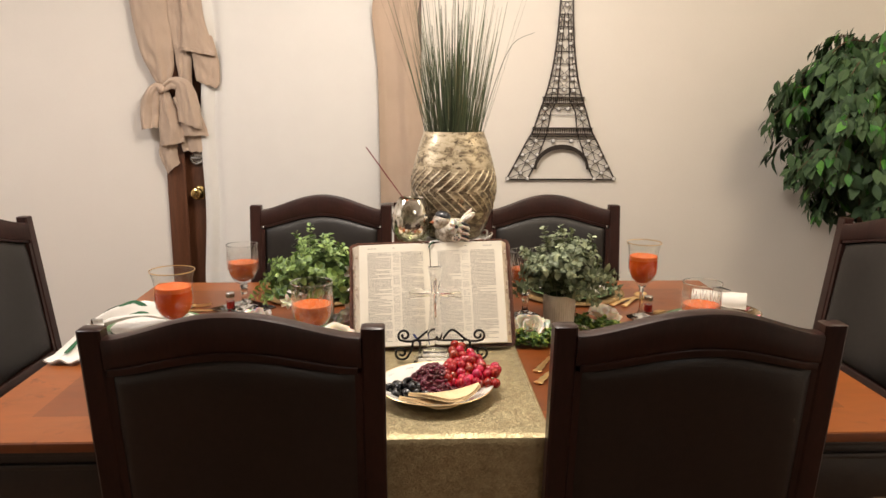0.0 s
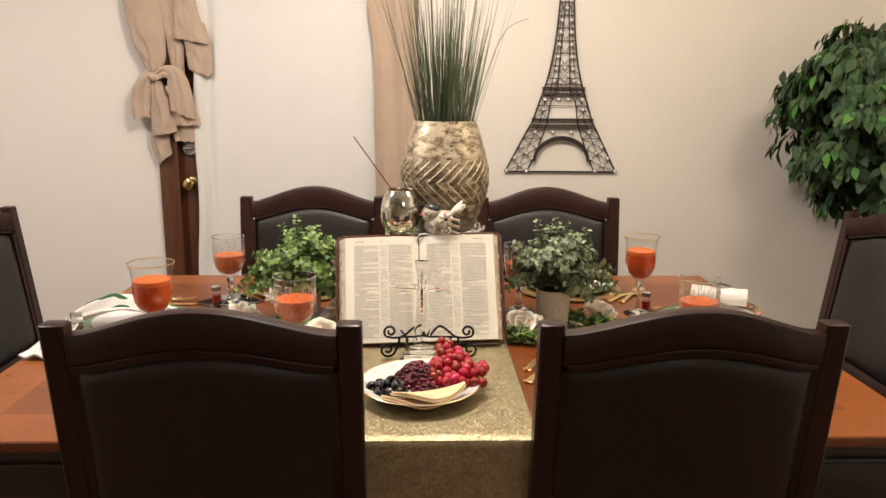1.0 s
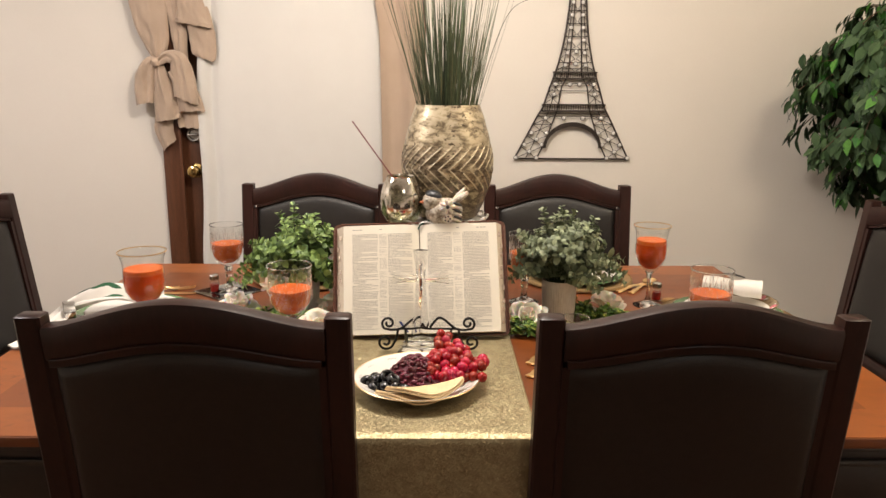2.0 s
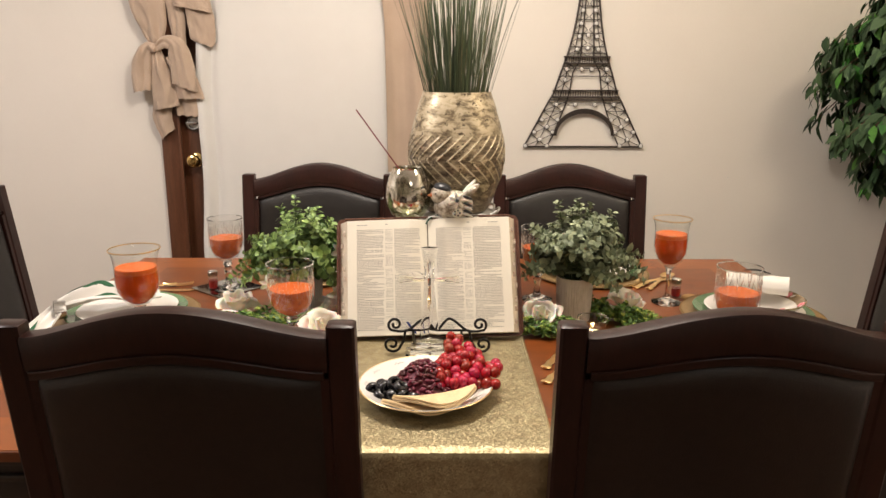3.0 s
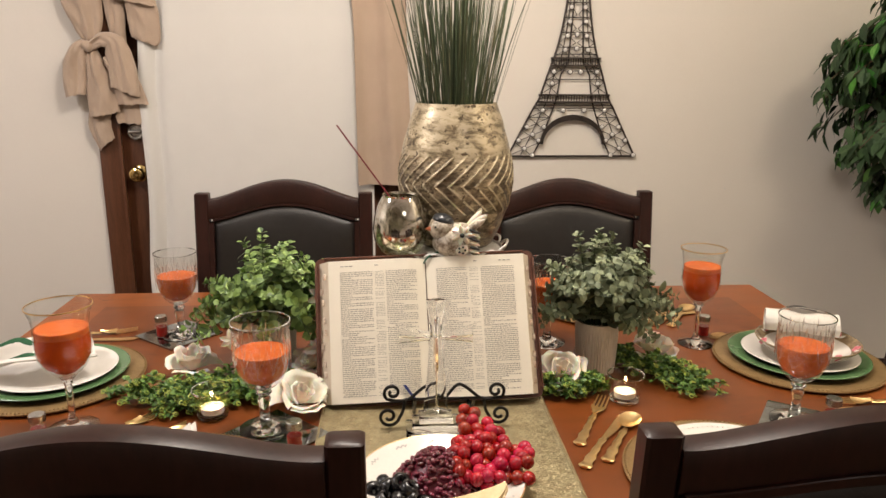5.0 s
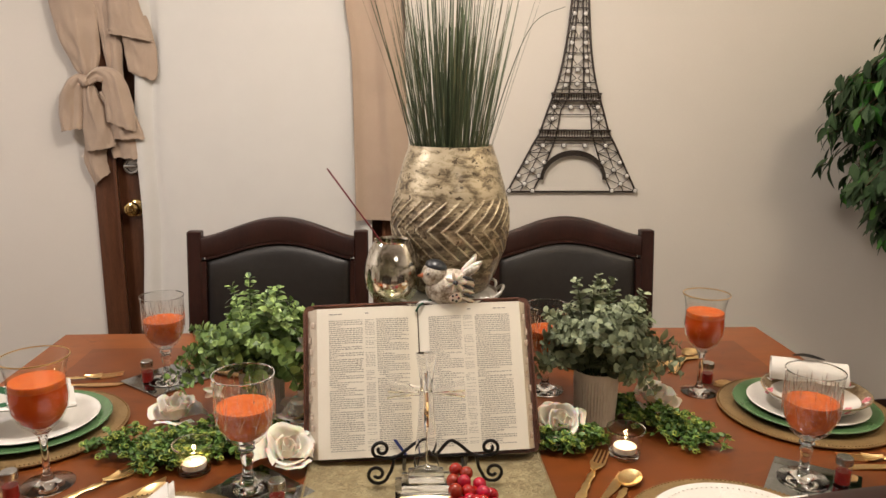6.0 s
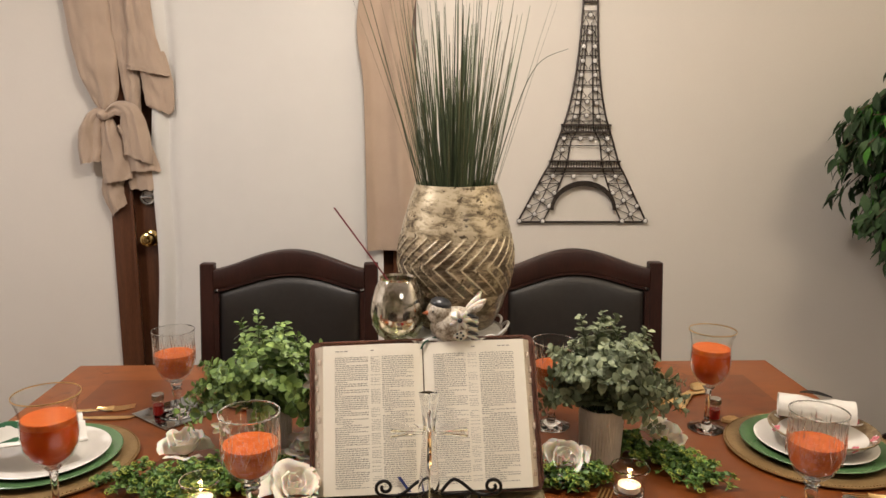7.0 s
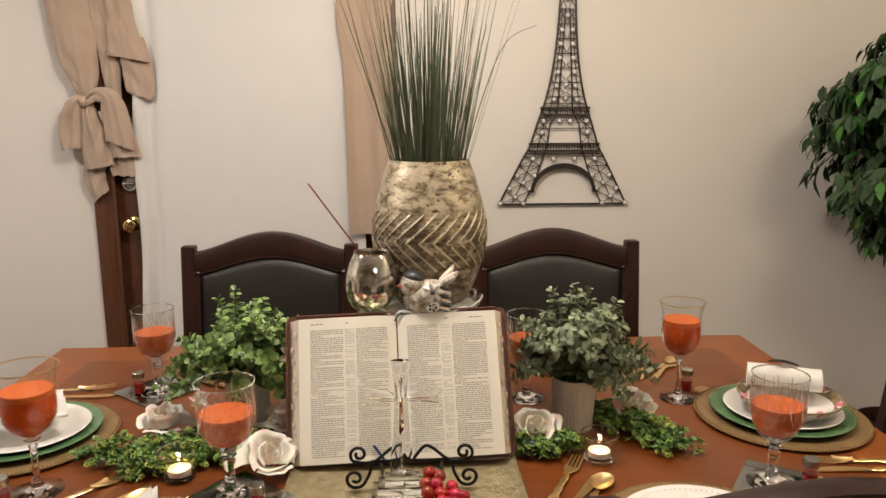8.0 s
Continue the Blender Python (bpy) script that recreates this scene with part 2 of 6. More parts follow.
DOOR = surface("stained_door_wood", (0.125, 0.048, 0.022), (0.075, 0.026, 0.011), rough=0.38, scale=10, stretch=(6, 6, 0.6), coat=0.2)
SHEET = surface("white_fabric", (0.715, 0.69, 0.645), (0.68, 0.655, 0.61), rough=0.9, scale=12, fine=60, bump=0.3, spread=0.25, sheen=0.2)
DRAPE = surface("beige_curtain_cloth", (0.47, 0.352, 0.262), (0.41, 0.305, 0.225), rough=0.85, scale=9, fine=90, bump=0.35, sheen=0.25, spread=0.2)
BRASS = surface("polished_brass", (0.80, 0.58, 0.24), rough=0.18, metal=1, bump=0.02)
STEEL = surface("brushed_steel", (0.62, 0.61, 0.59), rough=0.25, metal=1, bump=0.05)
VENEER = burl("table_veneer", (0.178, 0.045, 0.0072), (0.080, 0.019, 0.0066), 0.4)
BURL = burl("table_burl_border", (0.270, 0.074, 0.0125), (0.095, 0.024, 0.007), 0.9)
ESPRESSO = surface("espresso_wood", (0.031, 0.0102, 0.0072), (0.017, 0.0060, 0.0044), rough=0.36, scale=16, stretch=(1, 1, 0.25), spec=0.32, bump=0.05)
APRON = surface("black_brown_wood", (0.020, 0.014, 0.011), (0.012, 0.009, 0.007), rough=0.35, scale=16, coat=0.2, bump=0.05)
LEATHER = surface("black_leather", (0.0145, 0.0116, 0.0100), (0.0098, 0.0078, 0.0066), spec=0.5, rough=0.38, scale=60, fine=7, bump=0.35, thick=0.0012)
BROWNHIDE = surface("dark_brown_leather", (0.0175, 0.0104, 0.0077), (0.012, 0.0071, 0.0052), spec=0.42, rough=0.38, scale=60, fine=7, bump=0.3, thick=0.0012)
IRON = surface("black_iron", (0.018, 0.016, 0.015), rough=0.42, metal=0.5, scale=60, bump=0.2)
TOWER = surface("dark_bronze_wire", (0.055, 0.042, 0.035), (0.032, 0.024, 0.020), rough=0.45, metal=0.5, scale=60)
GEM = surface("faceted_crystal", (0.92, 0.90, 0.87), (0.80, 0.77, 0.73), rough=0.08, metal=0.25, scale=90, bump=0, coat=0.5)
GLASS = clear("clear_glass", (0.98, 0.985, 0.98))
CRYSTAL = clear("cut_crystal", (0.97, 0.98, 0.975), 0.03, 1.5)
THIN = thin_glass("thin_clear_glass")
CUT = thin_glass("thin_cut_crystal", 0.95, 0.05, 0.9, 80.0)
SMOKE = silvered("silvered_glass")
JUICE = surface("blood_orange_juice", (0.62, 0.088, 0.003), (0.48, 0.050, 0.002), rough=0.22, scale=60, bump=0.2, spread=0.14, sub=0.4, far=3.0)
PULP = surface("orange_pulp", (0.68, 0.140, 0.006), (0.54, 0.085, 0.003), rough=0.3, scale=90, bump=0.6, spread=0.12, sub=0.3, far=2.0)
# the cut glass's haze over the juice is put into this paler colour
SALMON = surface("glass_hazed_juice", (0.66, 0.150, 0.024), (0.48, 0.080, 0.012), rough=0.25, scale=75, bump=0.5, spread=0.12, sub=0.4, far=3.0)
GOLD = surface("gold_cutlery", (0.99, 0.74, 0.38), (0.92, 0.64, 0.30), rough=0.34, metal=1, scale=60, bump=0.08)
CHARGER = surface("antique_gold_charger", (0.34, 0.225, 0.10), (0.26, 0.165, 0.07), rough=0.45, metal=0.5, scale=40, bump=0.2)
GREENCHINA = surface("green_glazed_china", (0.088, 0.180, 0.072), (0.072, 0.155, 0.060), rough=0.25, scale=20, bump=0.05, coat=0.3)
CHINA = surface("white_china", (0.77, 0.735, 0.68), (0.74, 0.705, 0.65), rough=0.16, scale=20, bump=0.03, coat=0.4)
FLORAL = surface("brown_floral_glaze", (0.30, 0.22, 0.13), (0.17, 0.115, 0.065), rough=0.22, scale=70, fine=3, spread=0.08, bump=0.05, coat=0.3)
PINK = surface("pink_glaze", (0.65, 0.16, 0.20), rough=0.3, scale=60)
SPRAY = surface("pale_grey_glaze", (0.50, 0.49, 0.47), rough=0.3, scale=60)
BLUE = surface("blue_grey_glaze", (0.16, 0.20, 0.27), rough=0.3, scale=60)
NAPKIN = surface("white_linen", (0.74, 0.705, 0.65), (0.69, 0.655, 0.60), rough=0.9, scale=20, fine=60, bump=0.4, sheen=0.2)
NAPGREEN = surface("green_leaf_print", (0.012, 0.075, 0.028), (0.02, 0.10, 0.04), rough=0.85, scale=40)
PAPER = surface("printed_paper", (0.80, 0.752, 0.642), (0.77, 0.715, 0.60), rough=0.8, scale=9, fine=30, bump=0.1, spread=0.3)
PAGEEDGE = surface("page_edges", (0.80, 0.72, 0.58), (0.62, 0.52, 0.39), rough=0.8, scale=30, stretch=(20, 0.2, 20), spread=0.2)
INK = surface("grey_ink", (0.21, 0.195, 0.172), (0.29, 0.27, 0.24), rough=0.9, scale=300, bump=0)
COVER = surface("brown_leather_cover", (0.15, 0.060, 0.036), (0.08, 0.032, 0.02), rough=0.4, scale=50, bump=0.3)
TAB = surface("index_tab", (0.60, 0.52, 0.43), (0.40, 0.27, 0.18), rough=0.6, scale=60)
RUNNER = sequins("gold_sequins", (0.43, 0.365, 0.22), (0.33, 0.27, 0.155))
VASE = mercury_glass("gilded_mercury_glass")
EUCA = surface("eucalyptus_leaf", (0.245, 0.280, 0.162), (0.120, 0.152, 0.085), rough=0.55, scale=30, island=0.45, bump=0.1, spread=0.2)
BOXWOOD = surface("bright_green_leaf", (0.235, 0.350, 0.090), (0.105, 0.180, 0.052), rough=0.5, scale=30, island=0.5, bump=0.1, spread=0.2)
SPRIG = surface("garland_leaf", (0.14, 0.26, 0.045), (0.05, 0.12, 0.025), rough=0.5, scale=30, island=0.55, bump=0.1, spread=0.2)
TIPS = surface("yellow_green_bud", (0.36, 0.42, 0.075), (0.22, 0.30, 0.05), rough=0.5, scale=30, island=0.3)
FICUS = surface("ficus_leaf", (0.050, 0.096, 0.036), (0.027, 0.056, 0.022), rough=0.6, spec=0.3, scale=14, island=0.42, bump=0.1, spread=0.2)
FICUSNEW = surface("young_ficus_leaf", (0.060, 0.21, 0.026), (0.04, 0.145, 0.02), rough=0.55, spec=0.35, scale=14, island=0.3, bump=0.1)
BARK = surface("brown_bark", (0.12, 0.07, 0.04), (0.06, 0.035, 0.02), rough=0.85, scale=30, bump=0.6)
GRASS = surface("dark_grass_blade", (0.098, 0.128, 0.062), (0.046, 0.070, 0.036), rough=0.5, scale=20, island=0.5, spread=0.2, stretch=(1, 1, 0.1))
STRAW = surface("pale_grass_blade", (0.20, 0.19, 0.095), (0.12, 0.12, 0.06), rough=0.55, scale=20, island=0.4)
STEM = surface("green_stem", (0.06, 0.10, 0.035), rough=0.6, scale=40)
ZINC = surface("whitewashed_zinc", (0.62, 0.575, 0.53), (0.52, 0.475, 0.43), rough=0.6, scale=22, stretch=(1, 1, 0.3), metal=0.1)
PETAL = surface("cream_silk_petal", (0.81, 0.76, 0.67), (0.76, 0.70, 0.60), spec=0.12, rough=0.9, scale=30, sub=0.5, far=2.5)
GRAPE = surface("red_grape_skin", (0.47, 0.014, 0.024), (0.27, 0.006, 0.013), rough=0.20, scale=30, island=0.34, sub=0.45, far=1.5, coat=0.0, bump=0.02)
BEAN = surface("dark_red_bean", (0.150, 0.015, 0.027), (0.085, 0.009, 0.017), rough=0.32, scale=60, island=0.45)
OLIVE = surface("black_olive", (0.010, 0.009, 0.010), spec=0.5, rough=0.24, scale=60, island=0.3)
BREAD = surface("flat_bread", (0.74, 0.57, 0.34), (0.66, 0.47, 0.25), rough=0.8, scale=24, fine=6, bump=0.4)
CRACKER = surface("toasted_cracker", (0.60, 0.40, 0.20), (0.45, 0.27, 0.11), rough=0.85, scale=60, bump=0.4)
REDSPICE = surface("red_liquid", (0.36, 0.016, 0.014), rough=0.2, scale=40)
WAX = surface("white_wax", (0.85, 0.80, 0.72), rough=0.5, scale=40, sub=0.3)
FLAME = glowing("candle_flame", (1.0, 0.72, 0.34), 14.0)
WHITEWIRE = surface("white_painted_metal", (0.80, 0.78, 0.75), rough=0.4, scale=40, bump=0.05)
MOULDED = clear("moulded_glass", (0.985, 0.988, 0.985), 0.02, 1.36)
MIRROR = surface("smoky_mirror_glass", (0.38, 0.40, 0.40), rough=0.10, metal=1, scale=30, bump=0.01)
INCENSE = surface("red_incense_stick", (0.20, 0.015, 0.022), rough=0.7, scale=60)
BIRD = surface("speckled_ceramic", (0.68, 0.62, 0.52), (0.20, 0.15, 0.10), rough=0.35, scale=75, fine=3, spread=0.10, coat=0.3)
BIRDCAP = surface("black_ceramic_glaze", (0.03, 0.032, 0.036), rough=0.3, scale=40)
BEAK = surface("orange_ceramic_glaze", (0.50, 0.15, 0.06), rough=0.4, scale=40)
RIBBON = surface("green_ribbon", (0.02, 0.10, 0.05), rough=0.6, scale=60)
BLUERIB = surface("blue_ribbon", (0.02, 0.035, 0.16), rough=0.6, scale=60)


# ---- mesh tools ----
class Mesh:
    """Vertices, faces and the material slot of each face."""

    def __init__(self):
        self.v, self.f, self.s = [], [], []

    def add(self, verts, faces, slot=0):
        n = len(self.v)
        self.v += [tuple(p) for p in verts]
        self.f += [tuple(i + n for i in face) for face in faces]
        self.s += [slot] * len(faces)
        return self

    def moved(self, m):
        self.v = [tuple(m @ Vector(p)) for p in self.v]
        return self

    def join(self, other, m=None, slot=None):
        self_slots = other.s if slot is None else [slot] * len(other.f)
        n = len(self.v)
        self.v += [tuple(m @ Vector(p)) for p in other.v] if m else other.v
        self.f += [tuple(i + n for i in face) for face in other.f]
        self.s += self_slots
        return self

    def data(self, name, materials, smooth=35):
        me = bpy.data.meshes.new(name)
        me.from_pydata(self.v, [], self.f)
        for m in materials:
            me.materials.append(m)
        me.polygons.foreach_set("material_index", self.s)
        if smooth:
            me.polygons.foreach_set("use_smooth", [True] * len(me.polygons))
            me.set_sharp_from_angle(angle=radians(smooth))
        me.update()
        return me


def thing(name, place, label, category, group="", turn=0.0, kind=""):
    ob = new(name)
    ob.empty_display_size = 0.05
    ob.matrix_basis = place if isinstance(place, Matrix) else pose(*place, 0, 0, turn)
    return tagged(ob, label, category, group, kind)


def part(name, mesh, material, parent, label="", smooth=35):
    mats = material if isinstance(material, (list, tuple)) else [material]
    ob = new(name, mesh.data(name, mats, smooth))
    ob.parent = parent
    return tagged(ob, label)


def solo(name, mesh, material, place, label, category, group="", kind="", smooth=35):
    mats = material if isinstance(material, (list, tuple)) else [material]
    ob = new(name, mesh.data(name, mats, smooth))
    ob.matrix_basis = place if isinstance(place, Matrix) else pose(*place)
    return tagged(ob, label, category, group, kind)


def box(x0, x1, y0, y1, z0, z1, bevel=0.0):
    bm = bmesh.new()
    bmesh.ops.create_cube(bm, size=1)
    for v in bm.verts:
        v.co = ((x0 + x1) / 2 + v.co.x * (x1 - x0), (y0 + y1) / 2 + v.co.y * (y1 - y0), (z0 + z1) / 2 + v.co.z * (z1 - z0))
    if bevel:
        bmesh.ops.bevel(bm, geom=list(bm.edges), offset=bevel, segments=2, profile=0.6, affect="EDGES")
    m = Mesh()
    bm.verts.index_update()
    m.add([tuple(v.co) for v in bm.verts], [[v.index for v in f.verts] for f in bm.faces])
    bm.free()
    return m


def grid(nu, nv, fn, closed_u=False, slot=0, flip=False):
    """fn(u, v) with u, v from 0 to 1."""
    m = Mesh()
    cu = nu if closed_u else nu + 1
    pts = [fn(i / nu, j / nv) for j in range(nv + 1) for i in range(cu)]
    faces = []
    for j in range(nv):
        for i in range(nu):
            a, b2 = j * cu + i, j * cu + (i + 1) % cu
            face = (a, b2, b2 + cu, a + cu)
            faces.append(face[::-1] if flip else face)
    return m.add(pts, faces, slot)


def lathe(profile, seg=40, slot=0):
    """Turns (radius, height) pairs round z; ends at radius 0 close to a point."""
    m = Mesh()
    rings, pts = [], []
    for r, z in profile:
        if r < 1e-6:
            rings.append([len(pts)])
            pts.append((0, 0, z))
        else:
            rings.append(list(range(len(pts), len(pts) + seg)))
            pts += [(r * math.cos(TAU * k / seg), r * math.sin(TAU * k / seg), z) for k in range(seg)]
    faces = []
    for a, b2 in zip(rings, rings[1:]):
        for k in range(seg):
            n = (k + 1) % seg
            if len(a) == 1 and len(b2) > 1:
                faces.append((a[0], b2[n], b2[k]))
            elif len(b2) == 1 and len(a) > 1:
                faces.append((a[k], a[n], b2[0]))
            elif len(a) > 1:
                faces.append((a[k], a[n], b2[n], b2[k]))
    return m.add(pts, faces, slot)


def curve_points(pts, n=8):
    """A smooth line through the points."""
    pts = [Vector(p) for p in pts]
    out = []
    for i in range(len(pts) - 1):
        p0, p1, p2, p3 = pts[max(i - 1, 0)], pts[i], pts[i + 1], pts[min(i + 2, len(pts) - 1)]
        for k in range(n):
            t = k / n
            out.append(0.5 * (2 * p1 + (p2 - p0) * t + (2 * p0 - 5 * p1 + 4 * p2 - p3) * t * t + (3 * p1 - p0 - 3 * p2 + p3) * t ** 3))
    return out + [pts[-1]]


def tube(pts, radius, seg=8, tip=None, caps=True, slot=0):
    pts = [Vector(p) for p in pts]
    m = Mesh()
    tip = radius if tip is None else tip
    verts, faces = [], []
    side = None
    for i, p in enumerate(pts):
        d = (pts[min(i + 1, len(pts) - 1)] - pts[max(i - 1, 0)]).normalized()
        if side is None:
            side = d.orthogonal().normalized()
        side = (side - d * side.dot(d)).normalized()
        up = d.cross(side)
        r = radius + (tip - radius) * i / max(len(pts) - 1, 1)
        verts += [p + r * (math.cos(TAU * k / seg) * side + math.sin(TAU * k / seg) * up) for k in range(seg)]
    for i in range(len(pts) - 1):
        for k in range(seg):
            n = (k + 1) % seg
            faces.append((i * seg + k, i * seg + n, (i + 1) * seg + n, (i + 1) * seg + k))
    if caps:
        faces.append(tuple(range(seg - 1, -1, -1)))
        faces.append(tuple(range((len(pts) - 1) * seg, len(pts) * seg)))
    return m.add(verts, faces, slot)


def blob(rx, ry, rz, seg=16, rings=10, slot=0):
    return lathe([(math.sin(math.pi * k / rings), -math.cos(math.pi * k / rings)) if 0 < k < rings else (0, -1 if k == 0 else 1)
                  for k in range(rings + 1)], seg, slot).moved(Matrix.Diagonal((rx, ry, rz, 1)))


def sheet(nu, nv, fn, thick):
    """A cloth or plate with thickness: the surface fn, its back, and its edges."""
    front = grid(nu, nv, fn)
    pts = [Vector(p) for p in front.v]
    cu = nu + 1
    normals = []
    for j in range(nv + 1):
        for i in range(cu):
            a = pts[j * cu + min(i + 1, nu)] - pts[j * cu + max(i - 1, 0)]
            b2 = pts[min(j + 1, nv) * cu + i] - pts[max(j - 1, 0) * cu + i]
            n = a.cross(b2)
            normals.append(n.normalized() if n.length > 1e-12 else Vector((0, 0, 1)))
    n0 = len(pts)
    front.v += [tuple(p - n * thick) for p, n in zip(pts, normals)]
    back = [tuple(i + n0 for i in f[::-1]) for f in front.f]
    edge = []
    rim = [i for i in range(cu)] + [j * cu + nu for j in range(1, nv + 1)] + [nv * cu + i for i in range(nu - 1, -1, -1)] + [j * cu for j in range(nv - 1, 0, -1)]
    for a, b2 in zip(rim, rim[1:] + rim[:1]):
        edge.append((b2, a, a + n0, b2 + n0))
    front.f += back + edge
    front.s += [0] * (len(back) + len(edge))
    return front


def rnd(a, b2):
    return random.uniform(a, b2)


def frame_of(place, forward, up=(0, 0, 1)):
    """A matrix at place whose y looks forward and whose z leans to up."""
    y = Vector(forward).normalized()
    x = y.cross(Vector(up))
    x = x.normalized() if x.length > 1e-6 else y.orthogonal().normalized()
    z = x.cross(y)
    return Matrix.Translation(place) @ Matrix((x, y, z)).transposed().to_4x4()


def leaf(length, width, fold=0.2, bend=0.2, rounded=False):
    """A leaf from the origin along y, folded along its midrib and bent down."""
    m = Mesh()
    ts = (0.0, 0.22, 0.5, 0.8, 1.0) if rounded else (0.0, 0.28, 0.55, 0.82, 1.0)
    ws = (0.12, 0.80, 1.0, 0.72, 0.12) if rounded else (0.06, 0.80, 0.92, 0.45, 0.02)
    verts, faces = [], []
    for t, w in zip(ts, ws):
        y, z = length * t, -bend * length * t * t
        half = width / 2 * w
        verts += [(-half, y, z + fold * half), (0, y, z), (half, y, z + fold * half)]
    for k in range(4):
        a = 3 * k
        faces += [(a, a + 1, a + 4, a + 3), (a + 1, a + 2, a + 5, a + 4)]
    return m.add(verts, faces)


# ---- the room ----
WALL_Y, RIGHT_X, LEFT_X, BACK_Y, TOP = 3.42, 2.13, -2.6, -1.9, 2.44
DOOR_L, DOOR_R, DOOR_H = -0.955, 0.022, 2.06


def slab(name, x0, x1, y0, y1, z0, z1, material, label, category):
    return solo(name, box(x0, x1, y0, y1, z0, z1), material, (0, 0, 0), label, category, kind="structure")


north = thing("wall_north", (0, 0, 0), "cream painted plaster wall behind the dining table", "wall", kind="structure")
part("wall_panel", box(LEFT_X, DOOR_L, WALL_Y, WALL_Y + 0.12, 0, TOP), WALL, north)
part("wall_panel", box(DOOR_R, RIGHT_X, WALL_Y, WALL_Y + 0.12, 0, TOP), WALL, north)
part("wall_panel", box(DOOR_L, DOOR_R, WALL_Y, WALL_Y + 0.12, DOOR_H, TOP), WALL, north)
slab("wall_east", RIGHT_X, RIGHT_X + 0.12, BACK_Y, WALL_Y + 0.12, 0, TOP, WALL, "cream painted wall beside the ficus tree", "wall")
slab("wall_west", LEFT_X - 0.12, LEFT_X, BACK_Y, WALL_Y + 0.12, 0, TOP, WALL, "plain cream painted side wall", "wall")
slab("wall_south", LEFT_X, RIGHT_X, BACK_Y - 0.12, BACK_Y, 0, TOP, WALL, "plain cream painted wall facing the table", "wall")
slab("floor", LEFT_X - 0.12, RIGHT_X + 0.12, BACK_Y - 0.12, WALL_Y + 0.12, -0.1, 0, FLOOR, "dark brown wood floor under the table", "floor")
slab("ceiling", LEFT_X - 0.12, RIGHT_X + 0.12, BACK_Y - 0.12, WALL_Y + 0.12, TOP, TOP + 0.1, CEILING, "plain white painted ceiling", "ceiling")
base = thing("baseboard", (0, 0, 0), "cream painted baseboard along the wall", "baseboard", kind="structure")
part("board", box(LEFT_X, DOOR_L - 0.075, WALL_Y - 0.014, WALL_Y - 0.001, 0, 0.09, 0.003), CEILING, base)
part("board", box(DOOR_R + 0.075, RIGHT_X, WALL_Y - 0.014, WALL_Y - 0.001, 0, 0.09, 0.003), CEILING, base)


def build_door():
    d = thing("door_1", (0, 0, 0), "closed dark brown wooden door half covered by white fabric", "door", kind="structure")
    part("door_leaf", box(DOOR_L + 0.004, DOOR_R - 0.004, WALL_Y + 0.012, WALL_Y + 0.052, 0.01, DOOR_H - 0.004, 0.003), DOOR, d)
    for x0, x1 in ((DOOR_L - 0.068, DOOR_L + 0.010), (DOOR_R - 0.010, DOOR_R + 0.072)):
        part("door_casing", box(x0, x1, WALL_Y - 0.020, WALL_Y - 0.001, 0, DOOR_H + 0.07, 0.005), DOOR, d)
        inner = x1 if x0 < -0.5 else x0
        part("casing_bead", box(inner - 0.006, inner + 0.006, WALL_Y - 0.026, WALL_Y - 0.0205, 0, DOOR_H, 0.002), DOOR, d)
    part("door_header", box(DOOR_L + 0.011, DOOR_R - 0.011, WALL_Y - 0.020, WALL_Y - 0.001, DOOR_H - 0.008, DOOR_H + 0.07, 0.005), DOOR, d)
    knob = lathe([(0, 0.058), (0.009, 0.058), (0.0105, 0.055), (0.0165, 0.0545), (0.018, 0.0575), (0.0235, 0.055), (0.0280, 0.046), (0.025, 0.036), (0.014, 0.028), (0.011, 0.014),
                  (0.024, 0.010), (0.030, 0.006), (0.032, 0.0)], 32).moved(pose(-0.893, WALL_Y + 0.012, 0.951, 90))
    k = part("door_knob", knob, BRASS, d, "round polished brass door knob")
    part("keyhole", lathe([(0, 0.066), (0.007, 0.066), (0.009, 0.0625)], 16).moved(pose(-0.893, WALL_Y + 0.012, 0.951, 90)), BRASS, k)
    bolt = part("deadbolt", lathe([(0, 0.010), (0.019, 0.010), (0.0205, 0.0175), (0.0255, 0.0185), (0.0305, 0.014), (0.032, 0.0)], 32).moved(pose(-0.893, WALL_Y + 0.012, 1.104, 90)), STEEL, d, "round steel deadbolt with thumb turn")
    part("thumb_turn", box(-0.916, -0.872, WALL_Y - 0.018, WALL_Y + 0.001, 1.0985, 1.1095, 0.004), STEEL, bolt)
    return d


build_door()


def ripple(x, z, k=1.0):
    return noise.noise((x * 7 * k, z * 2.2, 3.7))


def build_sheet():
    """White fabric hung over the door, with a rolled left edge."""
    def fn(u, v):
        z = 0.05 + 2.05 * v
        left = -0.868 + 0.028 * max(0.0, min(1.0, (z - 0.6) / 1.0)) + 0.006 * math.sin(z * 9)
        x = left + (-0.03 - left) * u
        roll = math.exp(-((u - 0.02) / 0.03) ** 2) * 0.016 - math.exp(-((u - 0.070) / 0.022) ** 2) * 0.013 + math.exp(-((u - 0.13) / 0.04) ** 2) * 0.004
        return (x, WALL_Y - 0.034 - roll - 0.003 * ripple(x, z, 0.5), z)
    return solo("white_door_curtain", sheet(90, 50, fn, 0.002), SHEET, (0, 0, 0), "plain white fabric panel hung over the door", "curtain")


build_sheet()


